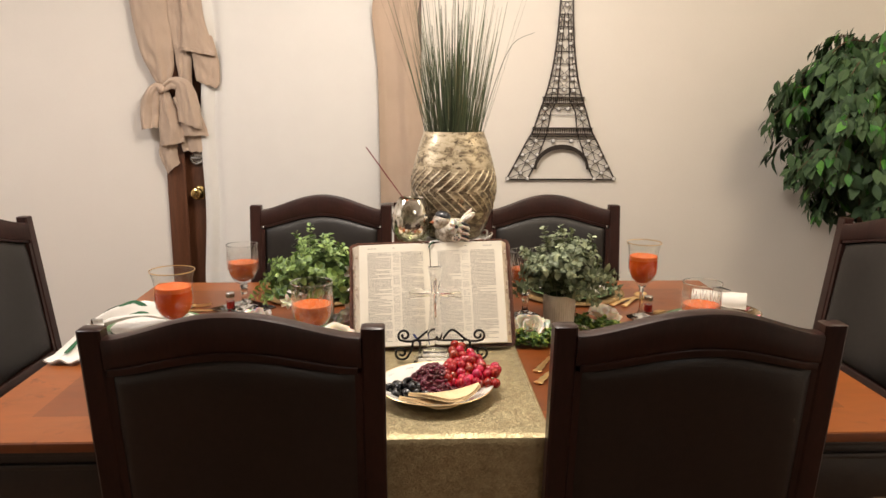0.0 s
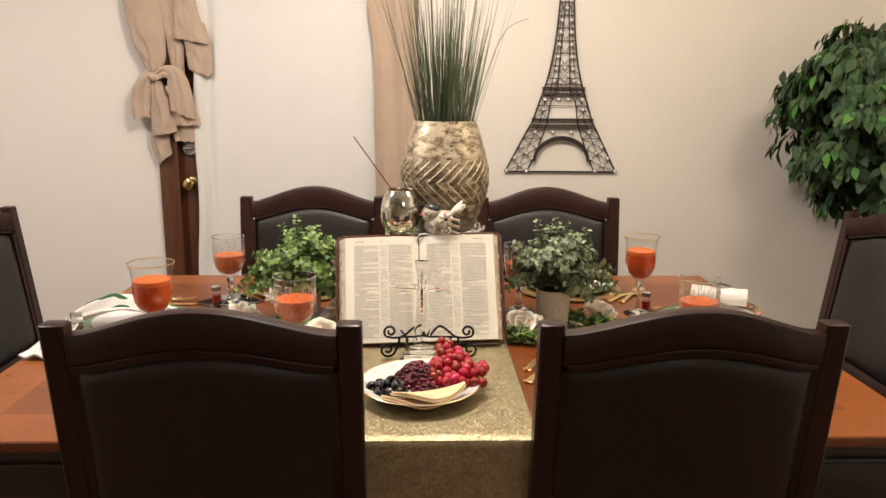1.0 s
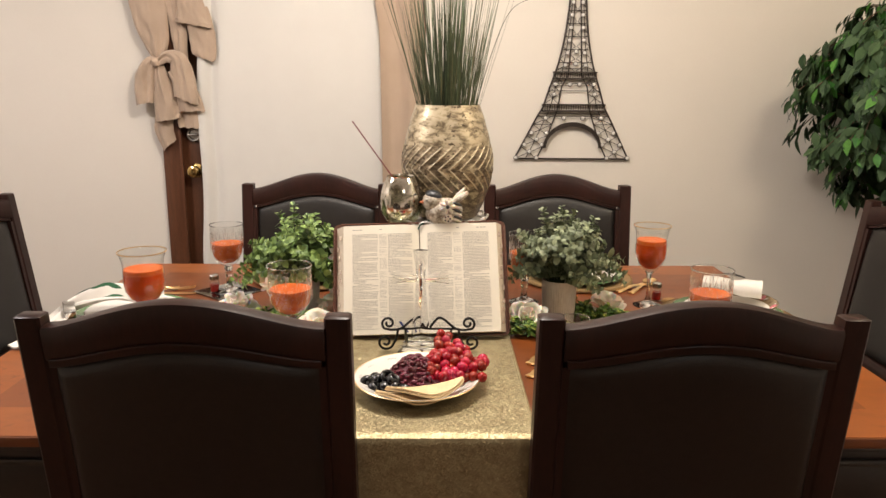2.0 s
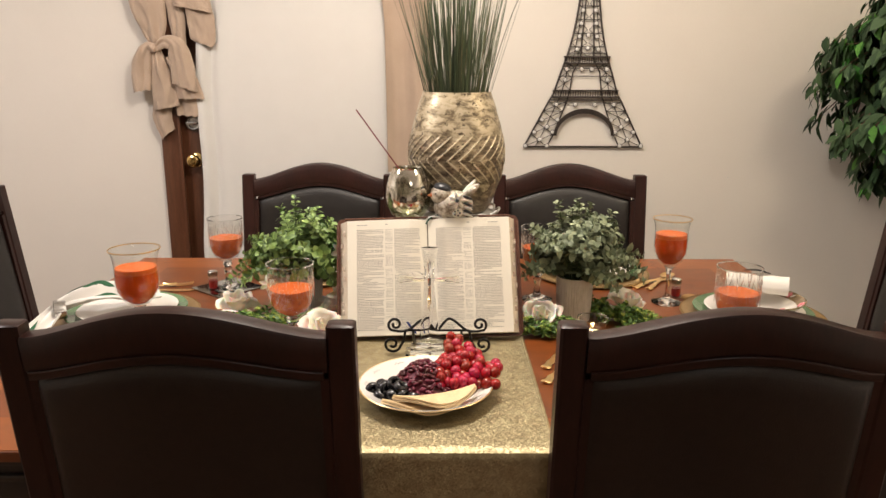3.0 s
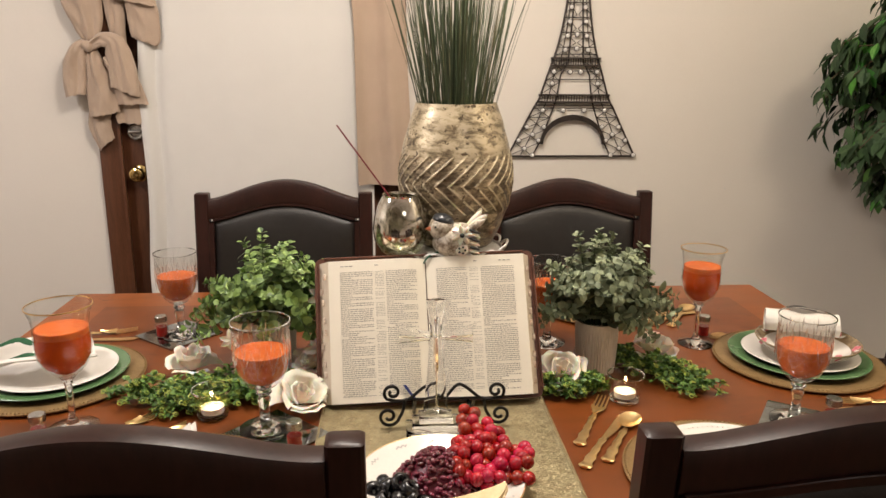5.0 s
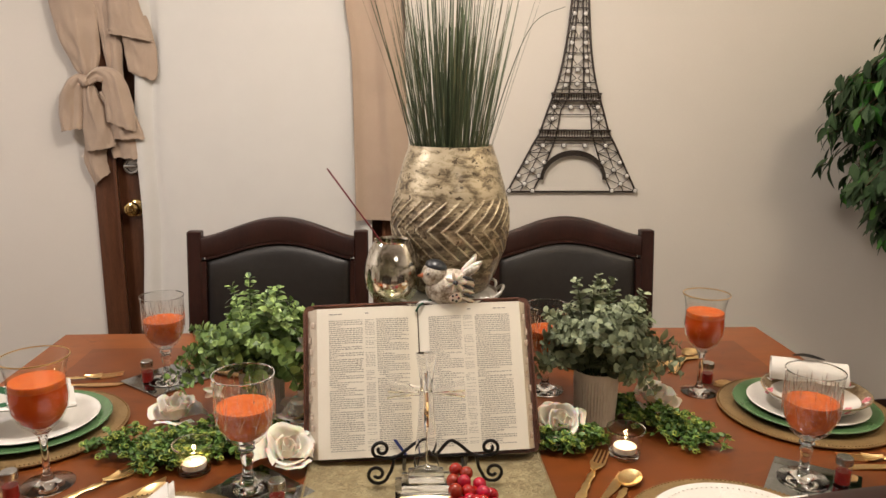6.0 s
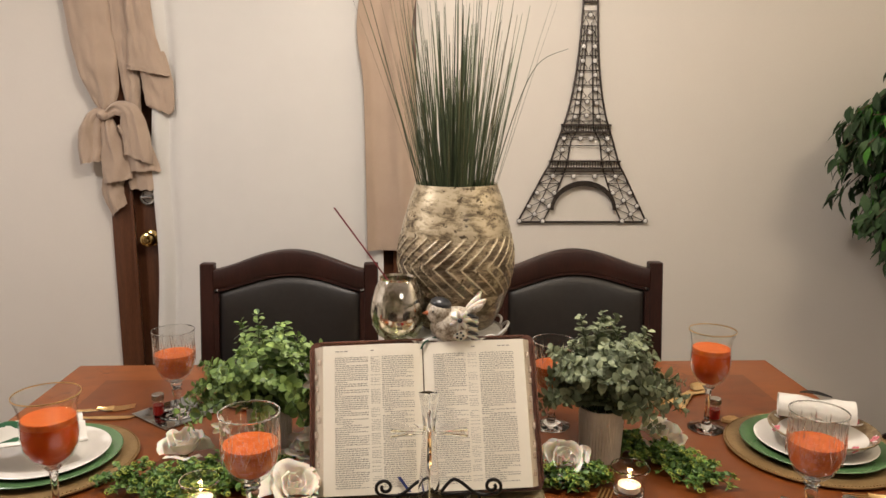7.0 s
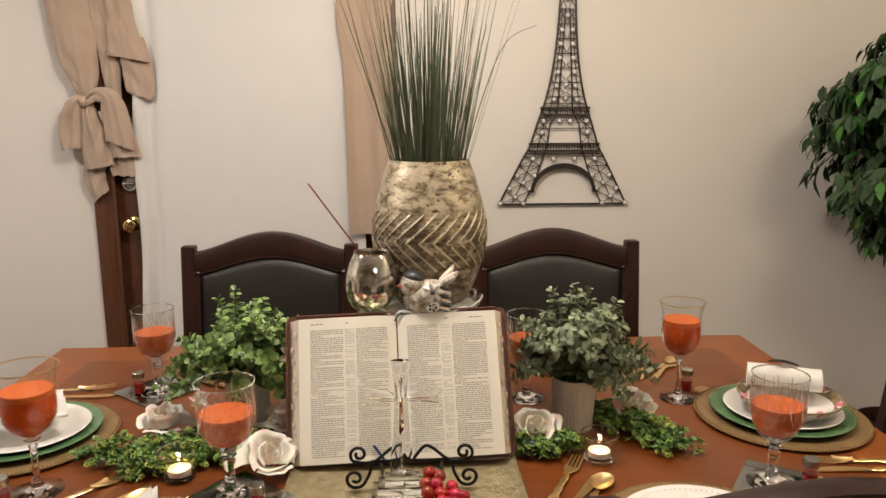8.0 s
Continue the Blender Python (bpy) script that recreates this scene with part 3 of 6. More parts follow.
def build_right_curtain():
    def fn(u, v):
        z = 0.915 + 1.40 * v
        wide = 0.205 + 0.02 * math.sin(z * 3.2)
        left = -0.098 - 0.020 * math.exp(-((z - 1.70) / 0.12) ** 2) + 0.012 * (1 - v)
        x = left + wide * u
        fold = 0.013 * math.cos(u * TAU * 1.25 + 0.9) + 0.0025 * math.sin(u * TAU * 3.1 + z * 1.5)
        return (x, WALL_Y - 0.070 - fold - 0.006 * ripple(x, z), z)
    return solo("straight_curtain", sheet(60, 50, fn, 0.002), DRAPE, (0, 0, 0), "long beige curtain hanging straight beside the door", "curtain")


build_right_curtain()


def ribbon(path, halves, bulge, folds, back, phase=0.0, nu=44, n=9, lean=0.0, deep=0.008):
    """Cloth along a path in the wall's plane: half widths, how far it swells out, folds across.

    lean slants its ends, and deep is the depth of the folds, which sharpen where the cloth is gathered.
    """
    line = curve_points([(x, 0, z) for x, z in path], n)
    spans = curve_points([(h, 0, 0) for h in halves], n)
    wide = max(halves)

    def fn(u, v):
        k = min(int(round(v * (len(line) - 1))), len(line) - 1)
        p = line[k]
        d = line[min(k + 1, len(line) - 1)] - line[max(k - 1, 0)]
        side = Vector((-d.z, 0, d.x)).normalized()
        s = 2 * u - 1
        h = spans[k].x
        drift = 0.5 * noise.noise((v * 2.5, phase, 4.0))
        fold = 1 - 2 * abs(math.sin(0.32 * (s + drift) * math.pi * folds + phase + 0.5 * noise.noise((s * 2, v * 3, phase))))
        soft = math.sin(s * math.pi * folds * 0.5 + phase * 2 + v * 1.6)
        tight = 1.25 - 0.55 * h / wide
        y = -back - bulge * min(1.0, h / 0.03) * (1 - s * s) ** 0.5 - deep * (0.45 * fold + 0.6 * soft) * min(1.0, h / 0.025) * tight
        y -= 0.008 * noise.noise((p.x * 22 + s * 2.2, phase, p.z * 16)) + 0.0014 * noise.noise((p.x * 60 + s * 4, phase, p.z * 46))
        q = p + side * (h * s * (1 + 0.05 * math.sin(v * 7 + phase))) + d.normalized() * (lean * s * h)
        return (q.x + 0.003 * noise.noise((s * 3, v * 9, phase)), min(y, -0.003), q.z + 0.006 * noise.noise((s * 4, phase, 2.0)))
    return sheet(nu, len(line) - 1, fn, 0.0018)


def build_tied_curtain():
    c = thing("tied_curtain", (-1.0, WALL_Y - 0.026, 1.40), "beige curtain tied in a loose knot over the door casing", "curtain")
    pieces = (
        ("upper_drape", ((0.000, 0.004), (-0.006, 0.075), (-0.026, 0.20), (-0.050, 0.43), (-0.052, 0.93)), (0.014, 0.048, 0.074, 0.082, 0.092), 0.030, 3.4, 0.012, 0.4, 0, 0.006),
        ("side_drape", ((0.088, 0.010), (0.086, 0.10), (0.080, 0.22), (0.074, 0.43), (0.072, 0.93)), (0.022, 0.030, 0.038, 0.046, 0.050), 0.016, 2.4, 0.006, 1.2, 0, 0.007),
        ("lower_flap", ((0.184, 0.018), (0.186, 0.034), (0.184, 0.090), (0.176, 0.16), (0.166, 0.22)), (0.034, 0.050, 0.054, 0.048, 0.040), 0.020, 1.4, 0.016, 2.0, 0.12, 0.006),
        ("upper_flap", ((0.156, 0.150), (0.150, 0.20), (0.136, 0.34), (0.128, 0.55), (0.124, 0.93)), (0.068, 0.060, 0.046, 0.040, 0.044), 0.024, 1.6, 0.026, 2.0, 0.30, 0.005),
        ("flap_hem", ((0.1565, 0.148), (0.1545, 0.166)), (0.0685, 0.067), 0.025, 1.6, 0.0275, 2.0, 0.30, 0.004),
        ("low_tail", ((0.000, -0.20), (-0.002, -0.27), (0.014, -0.34)), (0.030, 0.040, 0.030), 0.014, 2.4, 0.010, 0.2, -0.5, 0.006),
        ("low_tail", ((0.104, -0.17), (0.110, -0.22), (0.110, -0.264)), (0.044, 0.050, 0.048), 0.012, 2.2, 0.010, 2.4, 0.05, 0.006),
        ("centre_tail", ((0.004, -0.004), (0.010, -0.08), (0.022, -0.16), (0.024, -0.232)), (0.012, 0.034, 0.048, 0.052), 0.028, 2.8, 0.026, 3.0, -0.15, 0.008),
        ("left_lobe", ((-0.002, 0.006), (-0.034, -0.004), (-0.062, -0.066), (-0.066, -0.165)), (0.012, 0.030, 0.042, 0.034), 0.036, 2.2, 0.022, 1.0, -0.2, 0.008),
        ("right_tail", ((0.052, -0.030), (0.098, -0.085), (0.126, -0.195)), (0.020, 0.044, 0.050), 0.022, 2.4, 0.028, 0.8, 0.25, 0.009),
        ("right_loop", ((0.004, 0.002), (0.046, 0.026), (0.090, 0.008), (0.104, -0.060), (0.108, -0.150)), (0.012, 0.022, 0.034, 0.044, 0.046), 0.034, 1.8, 0.040, 2.2, 0.45, 0.008),
    )
    for name, path, halves, bulge, folds, back, phase, lean, deep in pieces:
        part(name, ribbon(path, halves, bulge, folds, back, phase, lean=lean, deep=deep), DRAPE, c, smooth=60)
    knot = blob(0.020, 0.020, 0.019, 24, 16)
    knot.v = [tuple(Vector(p) * (1 + 0.30 * noise.noise((p[0] * 90, p[1] * 60, p[2] * 60)))) for p in knot.v]
    part("knot", knot.moved(pose(-0.002, -0.048, 0.002)), DRAPE, c)
    return c


build_tied_curtain()


def build_tower():
    """A flat wire wall ornament in the shape of a lattice tower."""
    t = thing("tower_wall_art", (0.718, WALL_Y - 0.012, 1.013), "dark bronze wire lattice tower wall ornament with crystal studs", "wall art")
    half = lambda z: 0.244 - 0.111 * (z / 0.215) if z < 0.215 else (0.130 - 0.042 * (z - 0.215) / 0.133 if z < 0.348 else 0.020 + 0.066 * math.exp(-(z - 0.348) / 0.19))
    inner = lambda z: 0.150 - 0.030 * (z / 0.06) if z < 0.06 else (0.120 - 0.056 * (z - 0.06) / 0.155 if z < 0.215 else (0.066 - 0.018 * (z - 0.215) / 0.133 if z < 0.348 else max(0.002, 0.028 - 0.055 * (z - 0.348))))
    def wire(name, pts, r):
        part(name, tube(pts, r * 1.25, 6), TOWER, t)
    zs = [0.0, 0.03, 0.06, 0.10, 0.14, 0.18, 0.215, 0.26, 0.30, 0.348] + [0.348 + 0.046 * k for k in range(1, 11)]
    for s in (-1, 1):
        wire("outer_leg", [(s * half(z), 0, z) for z in zs], 0.0030)
        wire("inner_leg", [(s * inner(z), 0, z) for z in zs if z < 0.75], 0.0024)
        wire("mid_leg", [(s * (half(z) + inner(z)) / 2, 0, z) for z in zs if z < 0.75], 0.0014)
    wire("base_bar", [(-0.247, 0, 0), (0.247, 0, 0)], 0.0032)
    def arch(u, v):
        a = math.pi * u
        return (-math.cos(a) * (0.112 + 0.012 * v), -0.004, 0.046 + math.sin(a) * (0.090 + 0.020 * v))
    part("arch_band", sheet(28, 2, arch, -0.008), TOWER, t)
    for z, w, n, tall in ((0.215, 0.134, 26, 0.026), (0.348, 0.093, 20, 0.026), (0.806, 0.025, 5, 0.022)):
        rail = Mesh()
        for dz in (-tall / 2, tall / 2):
            rail.join(box(-w, w, -0.010, 0.004, z + dz - 0.0030, z + dz + 0.0030))
        for k in range(n + 1):
            x = -w + 0.003 + (2 * w - 0.006) * k / n
            rail.join(tube([(x, -0.004, z - tall / 2), (x, -0.004, z + tall / 2)], 0.0015, 5))
        part("gallery", rail, TOWER, t)
    bars = [0.178, 0.145, 0.19, 0.285, 0.315, 0.375] + [0.348 + 0.052 * k for k in range(1, 9)]
    for z in bars:
        if z < 0.17:
            for s in (-1, 1):
                wire("cross_bar", [(s * inner(z), 0, z), (s * half(z), 0, z)], 0.0013)
        else:
            wire("cross_bar", [(-half(z), 0, z), (half(z), 0, z)], 0.0014)
    gem = lathe([(0, 0.005), (0.005, 0.0045), (0.0082, 0.0015), (0.0082, 0.0), (0, -0.003)], 10)
    spots = []
    levels = [0.0, 0.052, 0.098, 0.145, 0.185]
    for s in (-1, 1):
        for a, b2 in zip(levels, levels[1:]):
            wire("brace", [(s * inner(a), 0, a), (s * half(b2), 0, b2)], 0.0012)
            wire("brace", [(s * half(a), 0, a), (s * inner(b2), 0, b2)], 0.0012)
        for z, f in ((0.004, 0.03), (0.004, 0.97), (0.03, 0.5), (0.060, 0.1), (0.060, 0.9), (0.082, 0.45), (0.110, 0.1), (0.110, 0.85), (0.172, 0.5), (0.270, 0.5), (0.312, 0.6)):
            spots.append((s * (inner(z) + (half(z) - inner(z)) * f), z))
        for a, b2 in ((0.23, 0.275), (0.275, 0.32), (0.32, 0.348)):
            wire("brace", [(s * inner(a), 0, a), (s * half(b2), 0, b2)], 0.0011)
            wire("brace", [(s * half(a), 0, a), (s * inner(b2), 0, b2)], 0.0011)
        for k in range(8):
            a, b2 = 0.365 + 0.050 * k, 0.415 + 0.050 * k
            wire("brace", [(s * 0.003, 0, a), (s * half(b2), 0, b2)], 0.0010)
            wire("brace", [(s * half(a), 0, a), (s * 0.003, 0, b2)], 0.0010)
            if k < 6:
                spots.append((s * half(a + 0.025) * 0.58, a + 0.025))
    spots += [(0.0, 0.395), (0.0, 0.445), (-0.02, 0.312), (0.02, 0.312), (-0.04, 0.172), (0.04, 0.172), (0.0, 0.69), (0.0, 0.75)]
    gem.join(lathe([(0.0080, 0.0020), (0.0098, 0.0012), (0.0098, -0.0030), (0.0078, -0.0030)], 14), slot=1)
    shared = gem.data("gem", [GEM, TOWER], 20)
    for x, z in spots:
        g = new("gem", shared)
        g.parent = t
        g.matrix_basis = pose(x, -0.005, z, 90)
    wire("spire", [(0, 0, 0.81), (0, 0, 0.99)], 0.004)
    wire("spire_side", [(-0.020, 0, 0.82), (0, 0, 0.97)], 0.0018)
    wire("spire_side", [(0.020, 0, 0.82), (0, 0, 0.97)], 0.0018)
    return t


build_tower()
solo("nail", lathe([(0, 0.004), (0.002, 0.004), (0.0025, 0.003), (0.0014, 0.002), (0.0014, 0.0), (0, 0)], 12), WHITEWIRE, pose(1.337, WALL_Y, 0.885, 90), "small painted nail stuck in the cream wall", "nail")


# ---- the table ----
TX0, TX1, TY0, TY1, TZ = -0.803, 1.050, 1.383, 2.581, 0.75


def build_table():
    t = thing("dining_table", ((TX0 + TX1) / 2, (TY0 + TY1) / 2, 0), "long reddish brown polished veneer dining table on a black base", "table")
    hx, hy, b = (TX1 - TX0) / 2, (TY1 - TY0) / 2, 0.115
    part("tabletop", box(-hx, hx, -hy, hy, TZ - 0.020, TZ - 0.0012, 0.003), VENEER, t, "polished orange brown veneer tabletop")
    part("centre_panel", box(-hx + b, hx - b, -hy + b, hy - b, TZ - 0.0011, TZ), VENEER, t)
    for x0, x1, y0, y1 in ((-hx + 0.003, hx - 0.003, -hy + 0.003, -hy + b), (-hx + 0.003, hx - 0.003, hy - b, hy - 0.003),
                           (-hx + 0.003, -hx + b, -hy + b, hy - b), (hx - b, hx - 0.003, -hy + b, hy - b)):
        part("border_veneer", box(x0, x1, y0, y1, TZ - 0.0011, TZ - 0.00005), BURL, t, "speckled burl veneer border")
    for z0, z1, inset in ((TZ - 0.030, TZ - 0.0205, 0.006), (TZ - 0.048, TZ - 0.0305, 0.016), (TZ - 0.060, TZ - 0.0485, 0.010), (TZ - 0.150, TZ - 0.0605, 0.026)):
        part("apron", box(-hx + inset, hx - inset, -hy + inset, hy - inset, z0, z1, 0.003), APRON, t)
    for sx in (-1, 1):
        for sy in (-1, 1):
            leg = lathe([(0, 0.60), (0.050, 0.60), (0.052, 0.52), (0.036, 0.47), (0.046, 0.40), (0.050, 0.30), (0.034, 0.12), (0.044, 0.08), (0.040, 0.0), (0, 0)][::-1], 24)
            part("leg", leg.moved(pose(sx * (hx - 0.10), sy * (hy - 0.10), 0)), APRON, t)
    return t


build_table()


# ---- the chairs ----
RAKE = math.tan(radians(7))


def build_chair(m):
    """Faces +y; its back posts stand on the x axis."""
    c = thing("dining_chair", m, "dark espresso wood dining chair with black leather back", "chair", "chairs round the table")
    W, ZT, D = 0.507, 0.985, 0.034
    lean = lambda z: -(z - 0.45) * RAKE if z > 0.45 else -(0.45 - z) * 0.12
    hw = W / 2 - 0.040
    bow = lambda x, z: -0.032 * math.cos(math.pi / 2 * min(1.0, abs(x) / hw)) * max(0.0, min(1.0, (z - 0.52) / 0.38))

    def post(s):
        def fn(u, v):
            k = int(round(u * 8)) % 8
            sx, sy = ((1, .8), (.8, 1), (-.8, 1), (-1, .8), (-1, -.8), (-.8, -1), (.8, -1), (1, -.8))[k]
            z = ZT * min(v * 1.02, 1.0)
            shrink = 1.0 if v < 0.985 else 0.86
            return (s * (W / 2 - 0.020) + 0.020 * sx * shrink, lean(z) + D / 2 * sy * shrink, z + (0.0015 if v >= 0.999 else 0))
        m2 = grid(8, 50, fn, closed_u=True)
        n = len(m2.v)
        m2.f += [tuple(range(n - 8, n)), tuple(range(7, -1, -1))]
        m2.s += [0, 0]
        return m2
    for s in (-1, 1):
        part("back_post", post(s), ESPRESSO, c)
    bell = lambda x: (0.5 + 0.5 * math.cos(math.pi * x / hw)) ** 0.72

    def rail(lo, hi, dep, x_half):
        ring = ((-.5, .12), (-.5, .88), (-.42, .97), (-.2, 1.0), (.2, 1.0), (.42, .97), (.5, .88), (.5, .12), (.42, 0.0), (-.42, 0.0))

        def fn(u, v):
            x = -x_half + 2 * x_half * v
            a, f = ring[int(round(u * 10)) % 10]
            z0, z1 = lo(x), hi(x)
            z = z0 + (z1 - z0) * f
            return (x, lean(z) + bow(x, z) + a * dep, z)
        m2 = grid(10, 40, fn, closed_u=True)
        n = len(m2.v)
        m2.f += [tuple(range(n - 10, n)), tuple(range(9, -1, -1))]
        m2.s += [0, 0]
        return m2
    part("crest_rail", rail(lambda x: 0.914 + 0.040 * bell(x), lambda x: 0.970 + 0.050 * bell(x), 0.040, hw), ESPRESSO, c)
    part("lower_rail", rail(lambda x: 0.50, lambda x: 0.545, 0.028, hw), ESPRESSO, c)
    part("crest_bead", rail(lambda x: 0.9055 + 0.040 * bell(x), lambda x: 0.9135 + 0.040 * bell(x), 0.034, hw - 0.010), ESPRESSO, c)
    part("rear_moulding", rail(lambda x: 0.9035 + 0.040 * bell(x), lambda x: 0.917 + 0.040 * bell(x), 0.012, hw - 0.006).moved(pose(0, -0.0165, 0)), ESPRESSO, c)
    for s in (-1, 1):
        def stile(u, v, s=s):
            k = int(round(u * 4)) % 4
            sx, sy = ((1, 1), (-1, 1), (-1, -1), (1, -1))[k]
            z = 0.545 + (0.903 - 0.545) * v
            return (s * (hw - 0.006) + 0.006 * sx, lean(z) + 0.014 * sy, z)
        part("inner_stile", grid(4, 12, stile, closed_u=True), ESPRESSO, c)
    pw = hw - 0.011

    def pad(puff, side, pw=pw, lift=0.004, crown=0.906, soft=5):
        def fn(u, v):
            x = -pw + 2 * pw * u
            top = crown + 0.040 * bell(x)
            z = 0.545 + (top - 0.545) * v
            a, b2 = abs(2 * u - 1), abs(2 * v - 1)
            swell = ((1 - a ** soft) * (1 - b2 ** (soft + 1))) ** 0.5
            return (x, lean(z) + bow(x, z) + side * (lift + puff * swell), z)
        return grid(40, 40, fn, flip=side > 0)
    part("front_cushion", pad(0.024, 1), LEATHER, c, "padded black leather back cushion")
    part("rear_panel", pad(0.011, -1, hw - 0.010, 0.0105, 0.902, 12), BROWNHIDE, c, "dark brown leather rear panel")
    seat = box(-W / 2 + 0.01, W / 2 - 0.01, 0.03, 0.455, 0.425, 0.485, 0.022)
    part("seat", seat, LEATHER, c)
    for x0, x1, y0, y1 in ((-W / 2 + 0.02, W / 2 - 0.02, 0.415, 0.440), (-W / 2 + 0.012, -W / 2 + 0.036, 0.022, 0.412), (W / 2 - 0.036, W / 2 - 0.012, 0.022, 0.412)):
        part("seat_rail", box(x0, x1, y0, y1, 0.36, 0.4245, 0.003), ESPRESSO, c)
    for s in (-1, 1):
        part("front_leg", box(s * (W / 2 - 0.035) - 0.02, s * (W / 2 - 0.035) + 0.02, 0.395, 0.4145, 0, 0.36, 0.004), ESPRESSO, c)
    return c


chair = build_chair(pose(-0.2455, 1.385, 0))
copy_thing(chair, pose(0.5485, 1.385, 0))
tagged(copy_thing(chair, pose(-0.2745, 2.710, 0, 0, 0, 180)), "dark espresso wood chair with black leather back beside the door")
tagged(copy_thing(chair, pose(0.558, 2.710, 0, 0, 0, 180)), "dark espresso wood chair with black leather back against the wall")
tagged(copy_thing(chair, pose(-1.130, 2.285, 0, 0, 0, -90)), "dark espresso wood chair with black leather at the table end")
tagged(copy_thing(chair, pose(1.420, 2.240, 0, 0, 0, 90)), "dark espresso wood chair with black leather near the ficus tree")


# ---- along the table's middle ----
def build_runner():
    def fn(u, v):
        x = -0.089 + 0.398 * u
        s = 1.62 * v
        wob = 0.0012 * noise.noise((x * 14, s * 9, 2.0))
        if s < 0.34:
            return (x * 0.995 + 0.004 * math.sin(s * 11) * (u - 0.5), TY0 - 0.007 - 0.010 * math.sin(u * 9 + 1) * (0.34 - s), TZ - 0.0065 - (0.34 - s))
        if s < 0.36:
            a = (s - 0.34) / 0.02 * math.pi / 2
            return (x, TY0 - 0.007 + 0.015 * (1 - math.cos(a)), TZ - 0.0065 + 0.011 * math.sin(a))
        return (x, TY0 + 0.008 + (s - 0.36), TZ + 0.0045 + wob)
    sh = sheet(60, 200, fn, 0.0025)
    r = thing("table_runner", (0, 0, 0), "gold sequined table runner hanging over the table edge", "runner")
    part("cloth", sh, RUNNER, r)
    for x in (-0.089, 0.309):
        hem = tube([(x, TY0 - 0.008 - 0.004 * math.sin(k), TZ - 0.335 + 0.034 * k) for k in range(10)] + [(x, TY0 - 0.0025, TZ + 0.0012), (x, TY0 + 0.008, TZ + 0.0052)] + [(x, TY0 + 0.1 * k, TZ + 0.0052) for k in range(1, 12)], 0.0022, 6)
        part("side_hem", hem, RUNNER, r)
    return r


build_runner()


